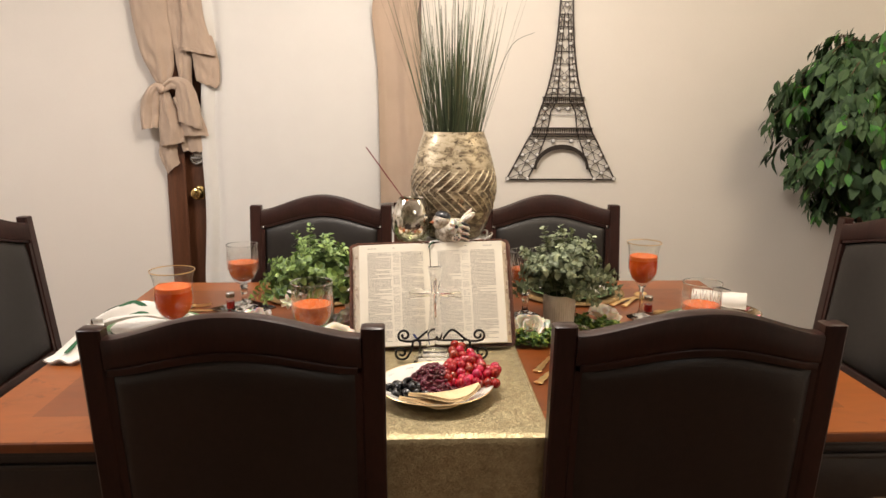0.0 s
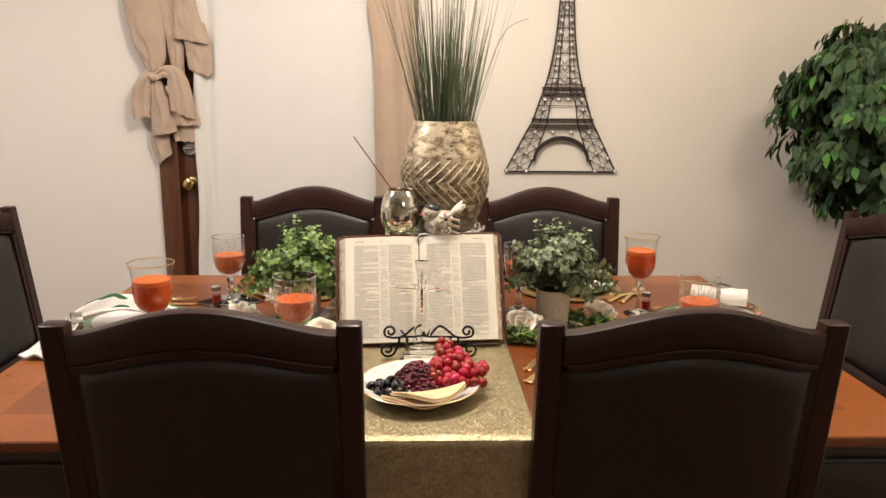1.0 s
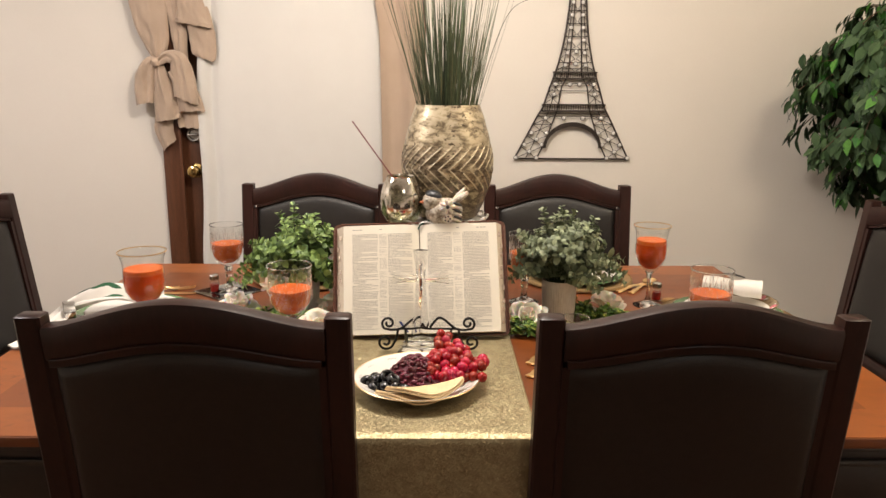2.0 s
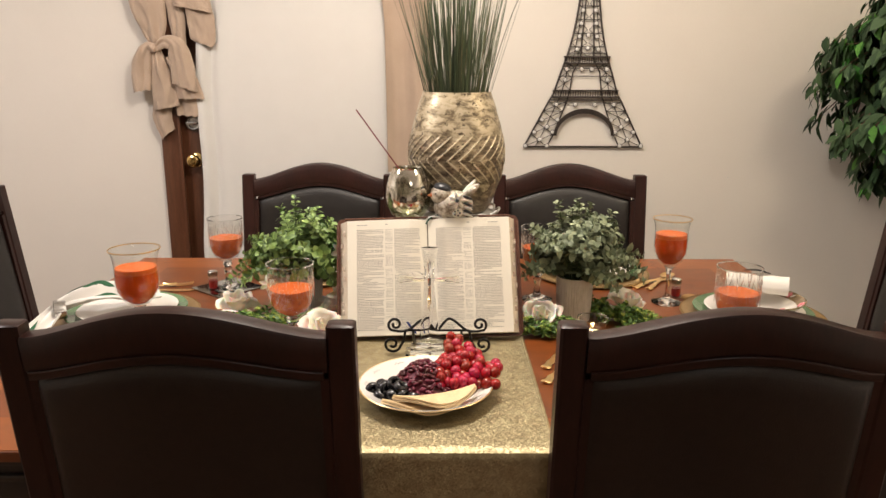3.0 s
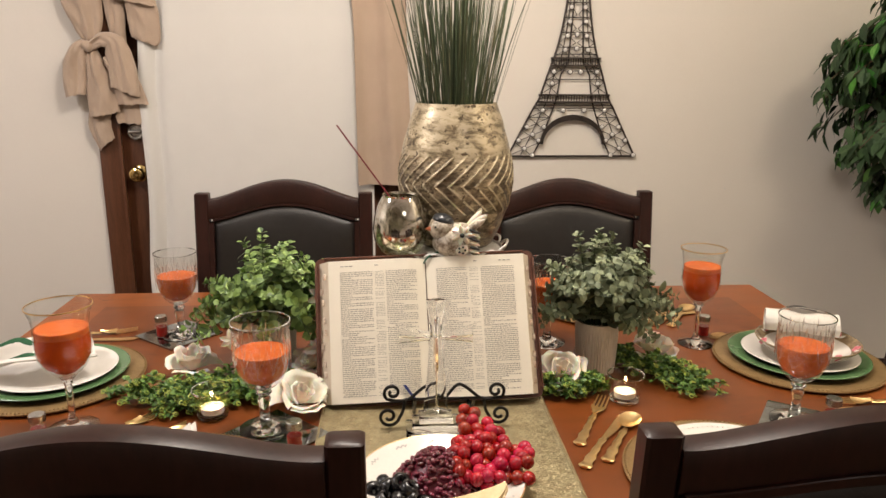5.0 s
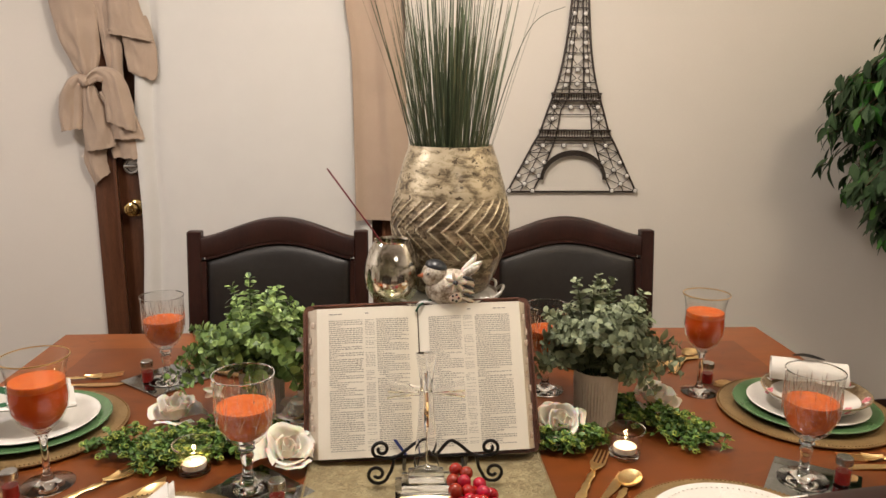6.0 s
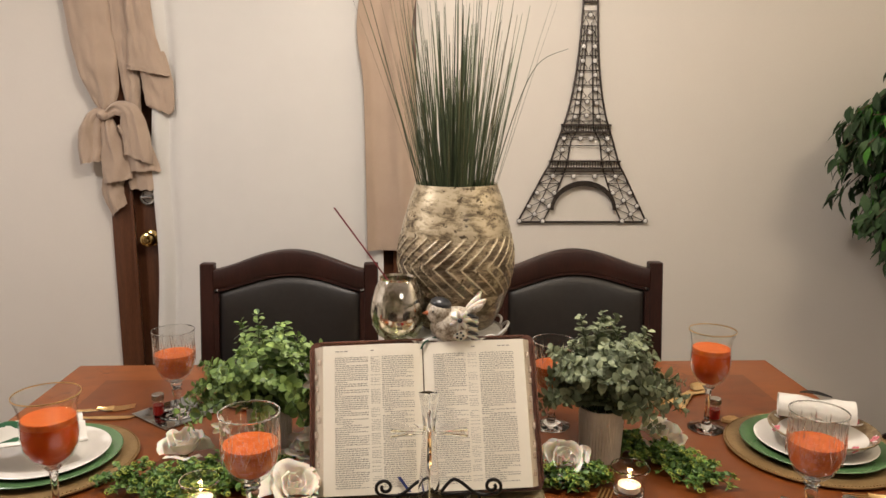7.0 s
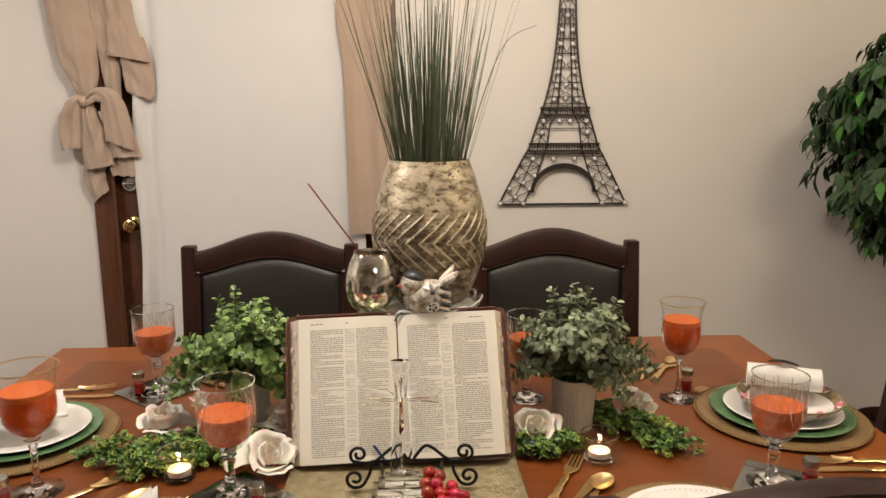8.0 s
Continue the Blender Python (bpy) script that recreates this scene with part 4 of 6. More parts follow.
def build_book():
    b = thing("open_book", pose(0.106, 1.846, 0.7700, 65, 0, 0) @ pose(0, 0, 0, 0, 0, 1.8), "large open book with thin printed pages and leather cover", "book")
    H, HALF = 0.262, 0.197

    def rounded(x0, x1, y0, y1, z0, z1, r):
        m = Mesh()
        ring = []
        for cx, cy, a0 in ((x1 - r, y1 - r, 0), (x0 + r, y1 - r, 90), (x0 + r, y0 + r, 180), (x1 - r, y0 + r, 270)):
            ring += [(cx + r * math.cos(radians(a0 + 15 * k)), cy + r * math.sin(radians(a0 + 15 * k))) for k in range(7)]
        n = len(ring)
        m.add([(x, y, z0) for x, y in ring] + [(x, y, z1) for x, y in ring],
              [tuple(range(n - 1, -1, -1)), tuple(range(n, 2 * n))] + [(k, (k + 1) % n, n + (k + 1) % n, n + k) for k in range(n)])
        return m
    part("cover", rounded(-HALF - 0.008, HALF + 0.009, -0.005, H + 0.008, -0.034, -0.030, 0.012), COVER, b, "brown leather cover with rounded corners")
    lip = Mesh()
    for x0, x1, y0, y1 in ((-HALF - 0.008, -HALF - 0.005, 0.01, H - 0.006), (HALF + 0.006, HALF + 0.009, 0.01, H - 0.006), (-HALF + 0.01, HALF - 0.01, H + 0.005, H + 0.008), (-HALF + 0.01, HALF - 0.01, -0.005, -0.002)):
        lip.join(box(x0, x1, y0, y1, -0.0299, -0.020, 0.001))
    part("cover_lip", lip, COVER, b)

    WIDE = {-1: 0.179, 1: 0.183}

    def top_z(s, side):
        """Height of the page surface; s runs from the gutter to the edge."""
        return (-0.016 + 0.016 * math.sin(min(1.0, s / 0.22) * math.pi / 2)) - 0.010 * max(0.0, s - 0.35) ** 1.4 * (1.3 if side < 0 else 0.8)

    for side, name in ((-1, "left_page_block"), (1, "right_page_block")):
        def page(u, v, side=side):
            return (side * (0.001 + (WIDE[side] - 0.001) * v), 0.002 + (H - 0.004) * u, top_z(v * WIDE[side] / HALF, side))
        block = grid(8, 40, page, flip=side > 0)
        n = len(block.v)
        # the sides and the outer edge go down to the cover
        for j in range(40):
            for i in (0, 8):
                a, c = block.v[j * 9 + i], block.v[(j + 1) * 9 + i]
                f = (0, 1, 2, 3) if (i == 0) == (side > 0) else (3, 2, 1, 0)
                block.add([a, c, (c[0] * HALF / WIDE[side], c[1], -0.0298), (a[0] * HALF / WIDE[side], a[1], -0.0298)], [f], 1)
        e0, e1 = block.v[40 * 9], block.v[40 * 9 + 8]
        block.add([e0, e1, (e1[0] * HALF / WIDE[side], e1[1], -0.0298), (e0[0] * HALF / WIDE[side], e0[1], -0.0298)], [(0, 1, 2, 3) if side > 0 else (3, 2, 1, 0)], 1)
        pages = part(name, block, [PAPER, PAGEEDGE], b, "cream pages printed in small type", smooth=20)
        rng = random.Random(5 + side)
        cols = ((0.019, 0.077), (0.080, 0.097), (0.101, 0.164)) if side > 0 else ((0.017, 0.074), (0.077, 0.094), (0.098, 0.158))
        for ci, (c0, c1) in enumerate(cols):
            ink = Mesh()
            y = H - 0.025
            gap, tall = (0.0036, 0.00125) if ci != 1 else (0.0029, 0.0009)

            def stroke(xa, xb, ya, yb):
                if side < 0:
                    xa, xb = xa - c0 - c1, xb - c0 - c1
                za, zb = top_z(abs(xa) / HALF, side) + 0.0004, top_z(abs(xb) / HALF, side) + 0.0004
                ink.add([(xa, ya, za), (xb, ya, zb), (xb, yb, zb), (xa, yb, za)], [(0, 1, 2, 3)])
            while y > 0.012:
                kind = rng.random()
                x, end = c0 + (0.003 if rng.random() < 0.10 else 0), c1 - rng.uniform(0, 0.0012)
                if kind < 0.16:
                    end = c0 + (c1 - c0) * rng.uniform(0.2, 0.8)
                elif kind < 0.19 and ci != 1:
                    x, end = c0 + 0.014, c1 - 0.014
                if ci == 1 and rng.random() < 0.25:
                    end = x
                while x < end - 0.0012:
                    w = min(rng.uniform(0.0022, 0.0068), end - x)
                    q = x
                    while q < x + w - 0.0004:
                        k = min(rng.uniform(0.0008, 0.0014), x + w - q)
                        up = rng.choice((0, 0, 0, 0.0007, 0.0007, -0.0005)) if ci != 1 else 0
                        stroke(q, q + k * 0.80, y + min(0, up), y + tall * rng.uniform(0.8, 1.0) + max(0, up))
                        q += k
                    x += w + 0.0011
                y -= gap
            tagged(part("print_column", ink, INK, pages, smooth=0), kind="stuff")
        head = Mesh()
        for x0, x1 in ((0.135, 0.158), (0.088, 0.094)):
            for k in range(3 if x1 - x0 > 0.01 else 1):
                xa = x0 + 0.008 * k
                q = (xa, xa + 0.006) if side > 0 else (-xa - 0.006, -xa)
                za, zb = top_z(abs(q[0]) / HALF, side) + 0.0005, top_z(abs(q[1]) / HALF, side) + 0.0005
                head.add([(q[0], H - 0.0135, za), (q[1], H - 0.0135, zb), (q[1], H - 0.012, zb), (q[0], H - 0.012, za)], [(0, 1, 2, 3)])
        part("page_heading", head, INK, pages, smooth=0)
        for k in range(9):
            y0 = 0.020 + 0.026 * k + 0.004 * math.sin(k * 2.3)
            f = 0.30 + 0.45 * ((k * 5) % 4) / 4
            xe = side * (WIDE[side] + (HALF - WIDE[side]) * f)
            ze = -0.0035 - 0.0263 * f
            part("index_tab", box(min(xe, xe + side * 0.005), max(xe, xe + side * 0.005), y0, y0 + 0.011, ze + 0.0008, ze + 0.0024, 0.0004), TAB, pages)
    part("ribbon_marker", tube(curve_points([(-0.003, 0.25, -0.012), (0.006, 0.262, -0.008), (0.03, 0.272, -0.012), (0.045, 0.276, -0.02)]), 0.0018, 6), RIBBON, b, "green ribbon marker")
    part("ribbon_marker", sheet(3, 10, lambda u, v: (-0.052 + 0.006 * u + 0.018 * v, 0.030 - 0.026 * v, 0.004), 0.0006), BLUERIB, b, "blue ribbon marker")
    return b


build_book()


def spiral(cx, cz, r, a0, turns, y, n=26, inner=0.25):
    """A scroll that winds inwards from angle a0 (degrees); turns may be negative."""
    return [(cx + r * (1 - (1 - inner) * k / n) * math.cos(radians(a0) + turns * TAU * k / n), y,
             cz + r * (1 - (1 - inner) * k / n) * math.sin(radians(a0) + turns * TAU * k / n)) for k in range(n + 1)]


def build_easel():
    e = thing("book_easel", (0.122, 1.777, TZ + 0.0052), "black wrought iron book easel with scrolled feet", "easel")
    r = 0.0028
    for s in (-1, 1):
        def flip(pts, s=s):
            return [(s * p[0], p[1], p[2]) for p in pts]
        low = spiral(0.094, 0.021, 0.018, 200, 1.35, 0)
        part("lower_scroll", tube(flip(curve_points([(0.066, 0, 0.052), (0.070, 0, 0.030), (0.077, 0, 0.016)], 5) + low[0:]), r, 8), IRON, e)
        up = spiral(0.087, 0.064, 0.0155, -70, 1.3, 0)
        part("upper_scroll", tube(flip(curve_points([(0.000, 0, 0.050), (0.020, 0, 0.075), (0.034, 0, 0.073), (0.060, 0, 0.052), (0.082, 0, 0.049)], 6) + up[1:]), r, 8), IRON, e)
        part("ledge_arm", tube(curve_points([(s * 0.050, 0, 0.050), (s * 0.050, 0.03, 0.0125), (s * 0.050, 0.060, 0.006), (s * 0.050, 0.115, 0.008)]), r, 8), IRON, e)
        part("back_support", tube([(s * 0.050, 0.112, 0.008), (s * 0.040, 0.195, 0.19)], r, 8), IRON, e)
        part("rear_leg", tube([(s * 0.040, 0.190, 0.175), (s * 0.045, 0.27, 0.003)], r, 8), IRON, e)
    part("cross_bar", tube([(-0.066, 0, 0.0515), (0.066, 0, 0.0515)], r * 0.9, 8), IRON, e)
    part("top_bar", tube([(-0.040, 0.192, 0.183), (0.040, 0.192, 0.183)], r * 0.9, 8), IRON, e)
    return e


build_easel()


def build_cross():
    c = thing("glass_cross", (0.106, 1.755, TZ + 0.0052), "clear moulded glass cross on a stepped glass base", "cross")
    base_m = Mesh()
    for w, d, z0, z1 in ((0.049, 0.028, 0.0, 0.0125), (0.039, 0.022, 0.0126, 0.024), (0.028, 0.017, 0.0241, 0.035)):
        base_m.join(box(-w, w, -d, d, z0, z1, 0.002))
    part("base", base_m, GLASS, c)

    def limb(length, w0, w1, t0, t1):
        """A flared bar along z with a ridge on its face and hollowed flanks."""
        ring = ((1, 0), (0.62, 0.55), (0.30, 0.50), (0, 1.0), (-0.30, 0.50), (-0.62, 0.55), (-1, 0), (-0.62, -0.55), (0, -0.9), (0.62, -0.55))

        def fn(u, v):
            a, b2 = ring[int(round(u * 10)) % 10]
            w, t = w0 + (w1 - w0) * v ** 1.6, t0 + (t1 - t0) * v
            return (a * w, -b2 * t, length * v)
        m2 = grid(10, 10, fn, closed_u=True)
        n = len(m2.v)
        m2.f += [tuple(range(n - 10, n)), tuple(range(9, -1, -1))]
        m2.s += [0, 0]
        return m2
    part("shaft", limb(0.134, 0.011, 0.0215, 0.007, 0.010).moved(pose(0, 0, 0.171, 0, 180, 0)), MOULDED, c, smooth=50)
    part("head", limb(0.062, 0.009, 0.017, 0.007, 0.008).moved(pose(0, 0, 0.1715)), MOULDED, c, smooth=50)
    for s in (-1, 1):
        part("arm", limb(0.050, 0.008, 0.016, 0.007, 0.007).moved(pose(s * 0.0095, 0, 0.172, 0, s * 86, 0)), MOULDED, c, smooth=50)
    return c


build_cross()


def build_stand():
    s = thing("wire_stand", (0.143, 2.075, TZ + 0.0052), "white painted metal riser stand with looped wire rim", "stand")
    top = 0.240
    part("tray", lathe([(0, top), (0.138, top), (0.142, top + 0.004), (0.142, top - 0.003), (0, top - 0.005)], 48).moved(Matrix.Diagonal((0.80, 0.72, 1, 1))), WHITEWIRE, s)
    for k in range(14):
        a = TAU * k / 14
        loop = [(0.145 * math.cos(a) + 0.024 * math.cos(q) * -math.sin(a) + 0.012 * math.sin(q) * math.cos(a),
                 0.145 * math.sin(a) + 0.024 * math.cos(q) * math.cos(a) + 0.012 * math.sin(q) * math.sin(a),
                 top + 0.002 + 0.011 * math.sin(q)) for q in [TAU * j / 16 for j in range(17)]]
        loop = [(0.80 * p[0], 0.72 * p[1], p[2]) for p in loop]
        part("rim_loop", tube(loop, 0.0028, 6, caps=False), WHITEWIRE, s)
    for k in range(4):
        a = TAU * (k + 0.5) / 4
        part("leg", tube(curve_points([(0.12 * math.cos(a), 0.12 * math.sin(a), top - 0.004), (0.06 * math.cos(a), 0.06 * math.sin(a), 0.12), (0.115 * math.cos(a), 0.115 * math.sin(a), 0.004)]), 0.004, 8), WHITEWIRE, s)
    return s


build_stand()
STAND_Z = TZ + 0.0052 + 0.240


def build_vase():
    v = thing("grass_vase", pose(0.166, 2.115, STAND_Z) @ Matrix.Diagonal((1, 1, 1.035, 1)), "gilded mercury glass vase with chevrons holding artificial grass", "vase")
    prof = [(0.0, 0.0), (0.070, 0.0), (0.078, 0.006), (0.094, 0.040), (0.108, 0.080), (0.1155, 0.120), (0.1150, 0.150), (0.107, 0.190), (0.094, 0.235), (0.0805, 0.274)]

    def radius(z):
        for (r0, z0), (r1, z1) in zip(prof[1:], prof[2:]):
            if z <= z1:
                k = max(0.0, (z - z0) / (z1 - z0)) if z1 > z0 else 0
                return r0 + (r1 - r0) * (k * k * (3 - 2 * k) * 0.3 + k * 0.7)
        return prof[-1][0]

    def fn(u, w):
        z = 0.274 * w
        a = TAU * u
        r = radius(z)
        away = abs(z - VEE_Z)
        if away < 0.052:
            r += 0.0015 if ((a if a < math.pi else a - TAU) * VEES / TAU - away * VEE_SLOPE) % 1 < VEE_WIDTH else -0.0005
        return (r * math.cos(a), r * math.sin(a), z)
    body = grid(416, 110, fn, closed_u=True)
    n = len(body.v)
    body.add([(0.0765 * math.cos(TAU * k / 416), 0.0765 * math.sin(TAU * k / 416), 0.272) for k in range(416)], [])
    body.add([(0.088 * math.cos(TAU * k / 416), 0.088 * math.sin(TAU * k / 416), 0.23) for k in range(416)], [])
    for k in range(416):
        q = (k + 1) % 416
        body.f += [(n - 416 + k, n - 416 + q, n + q, n + k), (n + k, n + q, n + 416 + q, n + 416 + k)]
        body.s += [0, 0]
    body.f.append(tuple(range(415, -1, -1)))
    body.s.append(0)
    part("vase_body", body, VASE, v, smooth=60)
    part("filling", lathe([(0, 0.236), (0.085, 0.234)], 32), STEM, v)
    rng = random.Random(11)
    dark, pale = Mesh(), Mesh()
    for k in range(285):
        a, r0 = rng.uniform(0, TAU), 0.066 * math.sqrt(rng.random())
        x0, y0 = r0 * math.cos(a), r0 * math.sin(a)
        tall = rng.uniform(0.15, 0.385) * (1.0 if k % 3 else 0.68)
        out = 0.27 * (r0 / 0.066) ** 1.1 + rng.gauss(0, 0.05)
        bend = rng.uniform(0.0, 0.10)
        dx, dy = math.cos(a) * out + rng.gauss(0, 0.05), math.sin(a) * out + rng.gauss(0, 0.05)
        w = rng.uniform(0.0011, 0.0021)
        side = Vector((-math.sin(a + rng.uniform(-1, 1)), math.cos(a), 0)).normalized()
        pts = [Vector((x0 + dx * tall * t + bend * dx * t * t * tall, y0 + dy * tall * t + bend * dy * t * t * tall, 0.225 + (tall + 0.045) * t)) for t in (0, 0.25, 0.5, 0.75, 1.0)]
        target = pale if rng.random() < 0.14 else dark
        verts, faces = [], []
        for i, p in enumerate(pts):
            ww = w * (1 - 0.68 * (i / 4) ** 1.8)
            nrm = Vector((math.cos(a), math.sin(a), 0.0)) * ww * 0.45
            verts += [p - side * ww, p + nrm, p + side * ww]
        for i in range(4):
            q = 3 * i
            faces += [(q, q + 1, q + 4, q + 3), (q + 1, q + 2, q + 5, q + 4), (q + 2, q, q + 3, q + 5)]
        target.add(verts, faces)
    bent = curve_points([(0.06, 0.0, 0.235), (0.105, -0.01, 0.39), (0.150, -0.01, 0.490), (0.208, -0.015, 0.520)], 6)
    dark.join(tube(bent, 0.0016, 4, 0.0006))
    tagged(part("dark_grass", dark, GRASS, v, "dark green artificial grass blades"), kind="stuff")
    tagged(part("pale_grass", pale, STRAW, v, "pale straw coloured grass blades"), kind="stuff")
    return v


build_vase()


def build_jar():
    j = thing("silvered_glass_jar", pose(0.053, 2.020, STAND_Z + 0.0005) @ Matrix.Diagonal((1.08, 1.08, 1.05, 1)), "small round silvered glass jar with a red incense stick", "jar")
    prof = [(0, 0.002), (0.026, 0.0), (0.036, 0.008), (0.0465, 0.028), (0.0490, 0.048), (0.0465, 0.070), (0.0395, 0.092), (0.0310, 0.108), (0.0318, 0.111), (0.0295, 0.111), (0.0285, 0.107), (0.042, 0.074), (0.0455, 0.048), (0.042, 0.030), (0.03, 0.012), (0, 0.010)]
    part("glass_body", lathe(prof, 48), SMOKE, j)
    part("incense_stick", tube([(0.016, 0.0, 0.014), (-0.018, 0.0, 0.106), (-0.108, 0.010, 0.2335)], 0.0015, 6), INCENSE, j, "thin dark red incense stick")
    return j


build_jar()


def build_bird():
    """One mesh: body, head, beak, tail feathers and a flower on the wing."""
    m = blob(0.045, 0.036, 0.034, 28, 18).moved(pose(0.004, 0, 0.034, 0, -10, 0))
    m.join(blob(0.024, 0.024, 0.024, 22, 14).moved(pose(-0.024, -0.004, 0.060)))
    m.join(blob(0.0205, 0.0205, 0.0125, 22, 12).moved(pose(-0.021, -0.004, 0.0745, 0, 14, 0)), slot=1)
    m.join(lathe([(0, 0.012), (0.0055, 0.0), (0, -0.002)], 10).moved(pose(-0.044, -0.011, 0.060, 0, -95, 0)), slot=2)
    m.join(blob(0.0022, 0.0015, 0.0022, 8, 6).moved(pose(-0.036, -0.0235, 0.065)), slot=1)
    for k in range(6):
        m.join(blob(0.026, 0.0055, 0.0065, 14, 8).moved(pose(0.036 + 0.004 * (k % 3), -0.020 + 0.009 * k, 0.066 + 0.004 * (k % 2), 0, -34 - 5 * k, 12 * (k - 2.5))), slot=3 if k % 2 else 0)
    for k in range(7):
        m.join(blob(0.0100, 0.0028, 0.0042, 12, 8).moved(pose(0.012, -0.0345, 0.052) @ pose(0, 0, 0, 0, 360 / 7 * k, 0) @ pose(0.0105, 0, 0)), slot=3)
    m.join(blob(0.0045, 0.0045, 0.0045, 10, 8).moved(pose(0.012, -0.0370, 0.052)), slot=1)
    m.join(blob(0.0125, 0.0045, 0.0115, 14, 8).moved(pose(0.012, -0.0325, 0.024)), slot=3)
    for q in range(5):
        m.join(blob(0.0022, 0.0015, 0.0022, 8, 6).moved(pose(0.012 + 0.006 * math.cos(q * 1.26), -0.0370, 0.024 + 0.006 * math.sin(q * 1.26))), slot=1)
    for k in range(6):
        m.join(blob(0.014, 0.0042, 0.0030, 12, 8).moved(pose(0.035, -0.0255, 0.018 + 0.0078 * k, 0, 22, 14)), slot=1 if k % 2 else 3)
    return solo("bird_figurine", m, [BIRD, BIRDCAP, BEAK, PETAL], (0.153, 1.985, STAND_Z + 0.0005), "small speckled ceramic bird with black cap and flower", "figurine")


build_bird()


# ---- the place settings ----
def build_charger(x, y):
    c = thing("charger_plate", (x, y, TZ + 0.0005), "round antique gold charger plate with beaded rim", "charger", "chargers on the table")
    part("disc", lathe([(0, 0.0), (0.10, 0.0), (0.118, 0.001), (0.130, 0.0045), (0.164, 0.0060), (0.168, 0.0050), (0.168, 0.0075), (0.164, 0.0088), (0.130, 0.0072), (0.116, 0.0045), (0, 0.0040)], 72), CHARGER, c)
    beads = Mesh()
    one = blob(0.0019, 0.0019, 0.0019, 6, 4)
    for k in range(150):
        a = TAU * k / 150
        beads.join(one, pose(0.1645 * math.cos(a), 0.1645 * math.sin(a), 0.0092))
    tagged(part("beaded_rim", beads, CHARGER, c), kind="stuff")
    return c


def plate_shape(r, h, well):
    """A plate with a flat well, a rising rim and a rolled edge."""
    return lathe([(0, 0.0), (well * 0.9, 0.0), (well, 0.0015), (r * 0.80, h * 0.55), (r - 0.002, h - 0.0015), (r, h), (r - 0.002, h + 0.0012), (r * 0.80, h * 0.55 + 0.004), (well, 0.0055), (well * 0.88, 0.0045), (0, 0.0045)], 72)


PLACES = ((0.882, 2.030), (-0.622, 2.020), (0.552, 1.602), (-0.285, 1.602), (0.565, 2.410), (-0.245, 2.415))
charger = build_charger(*PLACES[0])
for x, y in PLACES[1:]:
    copy_thing(charger, pose(x, y, TZ + 0.0005))
CH = TZ + 0.0048
for k, (x, y) in enumerate(PLACES):
    if k in (0, 1, 4, 5):
        solo("green_plate", plate_shape(0.138, 0.016, 0.090), GREENCHINA, (x, y, CH), "glossy green dinner plate on a gold charger", "plate", "green dinner plates")
        solo("white_plate", plate_shape(0.114, 0.016, 0.072), CHINA, (x + 0.003, y, CH + 0.0052), "plain white china plate stacked on a green plate", "plate", "white plates")
    else:
        p = thing("white_plate", (x, y, CH), "white china plate with embossed dots on a gold charger", "plate", "white plates")
        part("plate_body", plate_shape(0.134, 0.016, 0.085), CHINA, p)
        dots = Mesh()
        one = blob(0.0016, 0.0016, 0.0010, 6, 4)
        for q in range(90):
            a = TAU * q / 90
            dots.join(one, pose(0.120 * math.cos(a), 0.120 * math.sin(a), 0.0165))
        tagged(part("embossed_dots", dots, CHINA, p), kind="stuff")


def build_floral_bowl():
    b = thing("floral_bowl", pose(0.893, 2.020, CH + 0.0105) @ Matrix.Diagonal((1.16, 1.16, 1.05, 1)), "white china bowl with a brown floral rim", "bowl")
    part("bowl_body", lathe([(0, 0.0), (0.045, 0.0), (0.048, 0.004), (0.072, 0.020), (0.086, 0.036), (0.0845, 0.0375), (0.070, 0.024), (0.045, 0.0075), (0, 0.006)], 64), CHINA, b)
    part("rim_band", lathe([(0.0705, 0.0248), (0.0850, 0.0382), (0.0875, 0.0378), (0.0865, 0.0352)], 64), FLORAL, b, "brown floral band with pink roses")
    for k in range(7):
        a = TAU * k / 7 + 0.35
        fl = Mesh()
        for q in range(5):
            fl.join(blob(0.0042, 0.0034, 0.0012, 8, 6).moved(pose(0.0045 * math.cos(TAU * q / 5), 0.0045 * math.sin(TAU * q / 5), 0)))
        part("painted_rose", fl.moved(pose(0.0778 * math.cos(a), 0.0778 * math.sin(a), 0.0322) @ pose(0, 0, 0, 0, -42, 0)), PINK, b)
        leaf_m = Mesh()
        for q in (-1, 1):
            leaf_m.join(blob(0.0062, 0.0022, 0.0010, 8, 6).moved(pose(0, q * 0.010, 0, 0, 0, 40 * q)))
        part("painted_leaf", leaf_m.moved(Matrix.Rotation(a, 4, "Z") @ pose(0.0775, 0, 0.0322, 0, -42, 0)), CHINA, b)
    inner = Mesh()
    for q in range(9):
        inner.join(blob(0.0045, 0.0018, 0.0008, 8, 6).moved(pose(0.012 * math.cos(q * 2.4) * (q / 5), 0.012 * math.sin(q * 2.4) * (q / 5), 0.0068, 0, 0, q * 50)))
    part("painted_sprig", inner, BLUE, b)
    return b


build_floral_bowl()


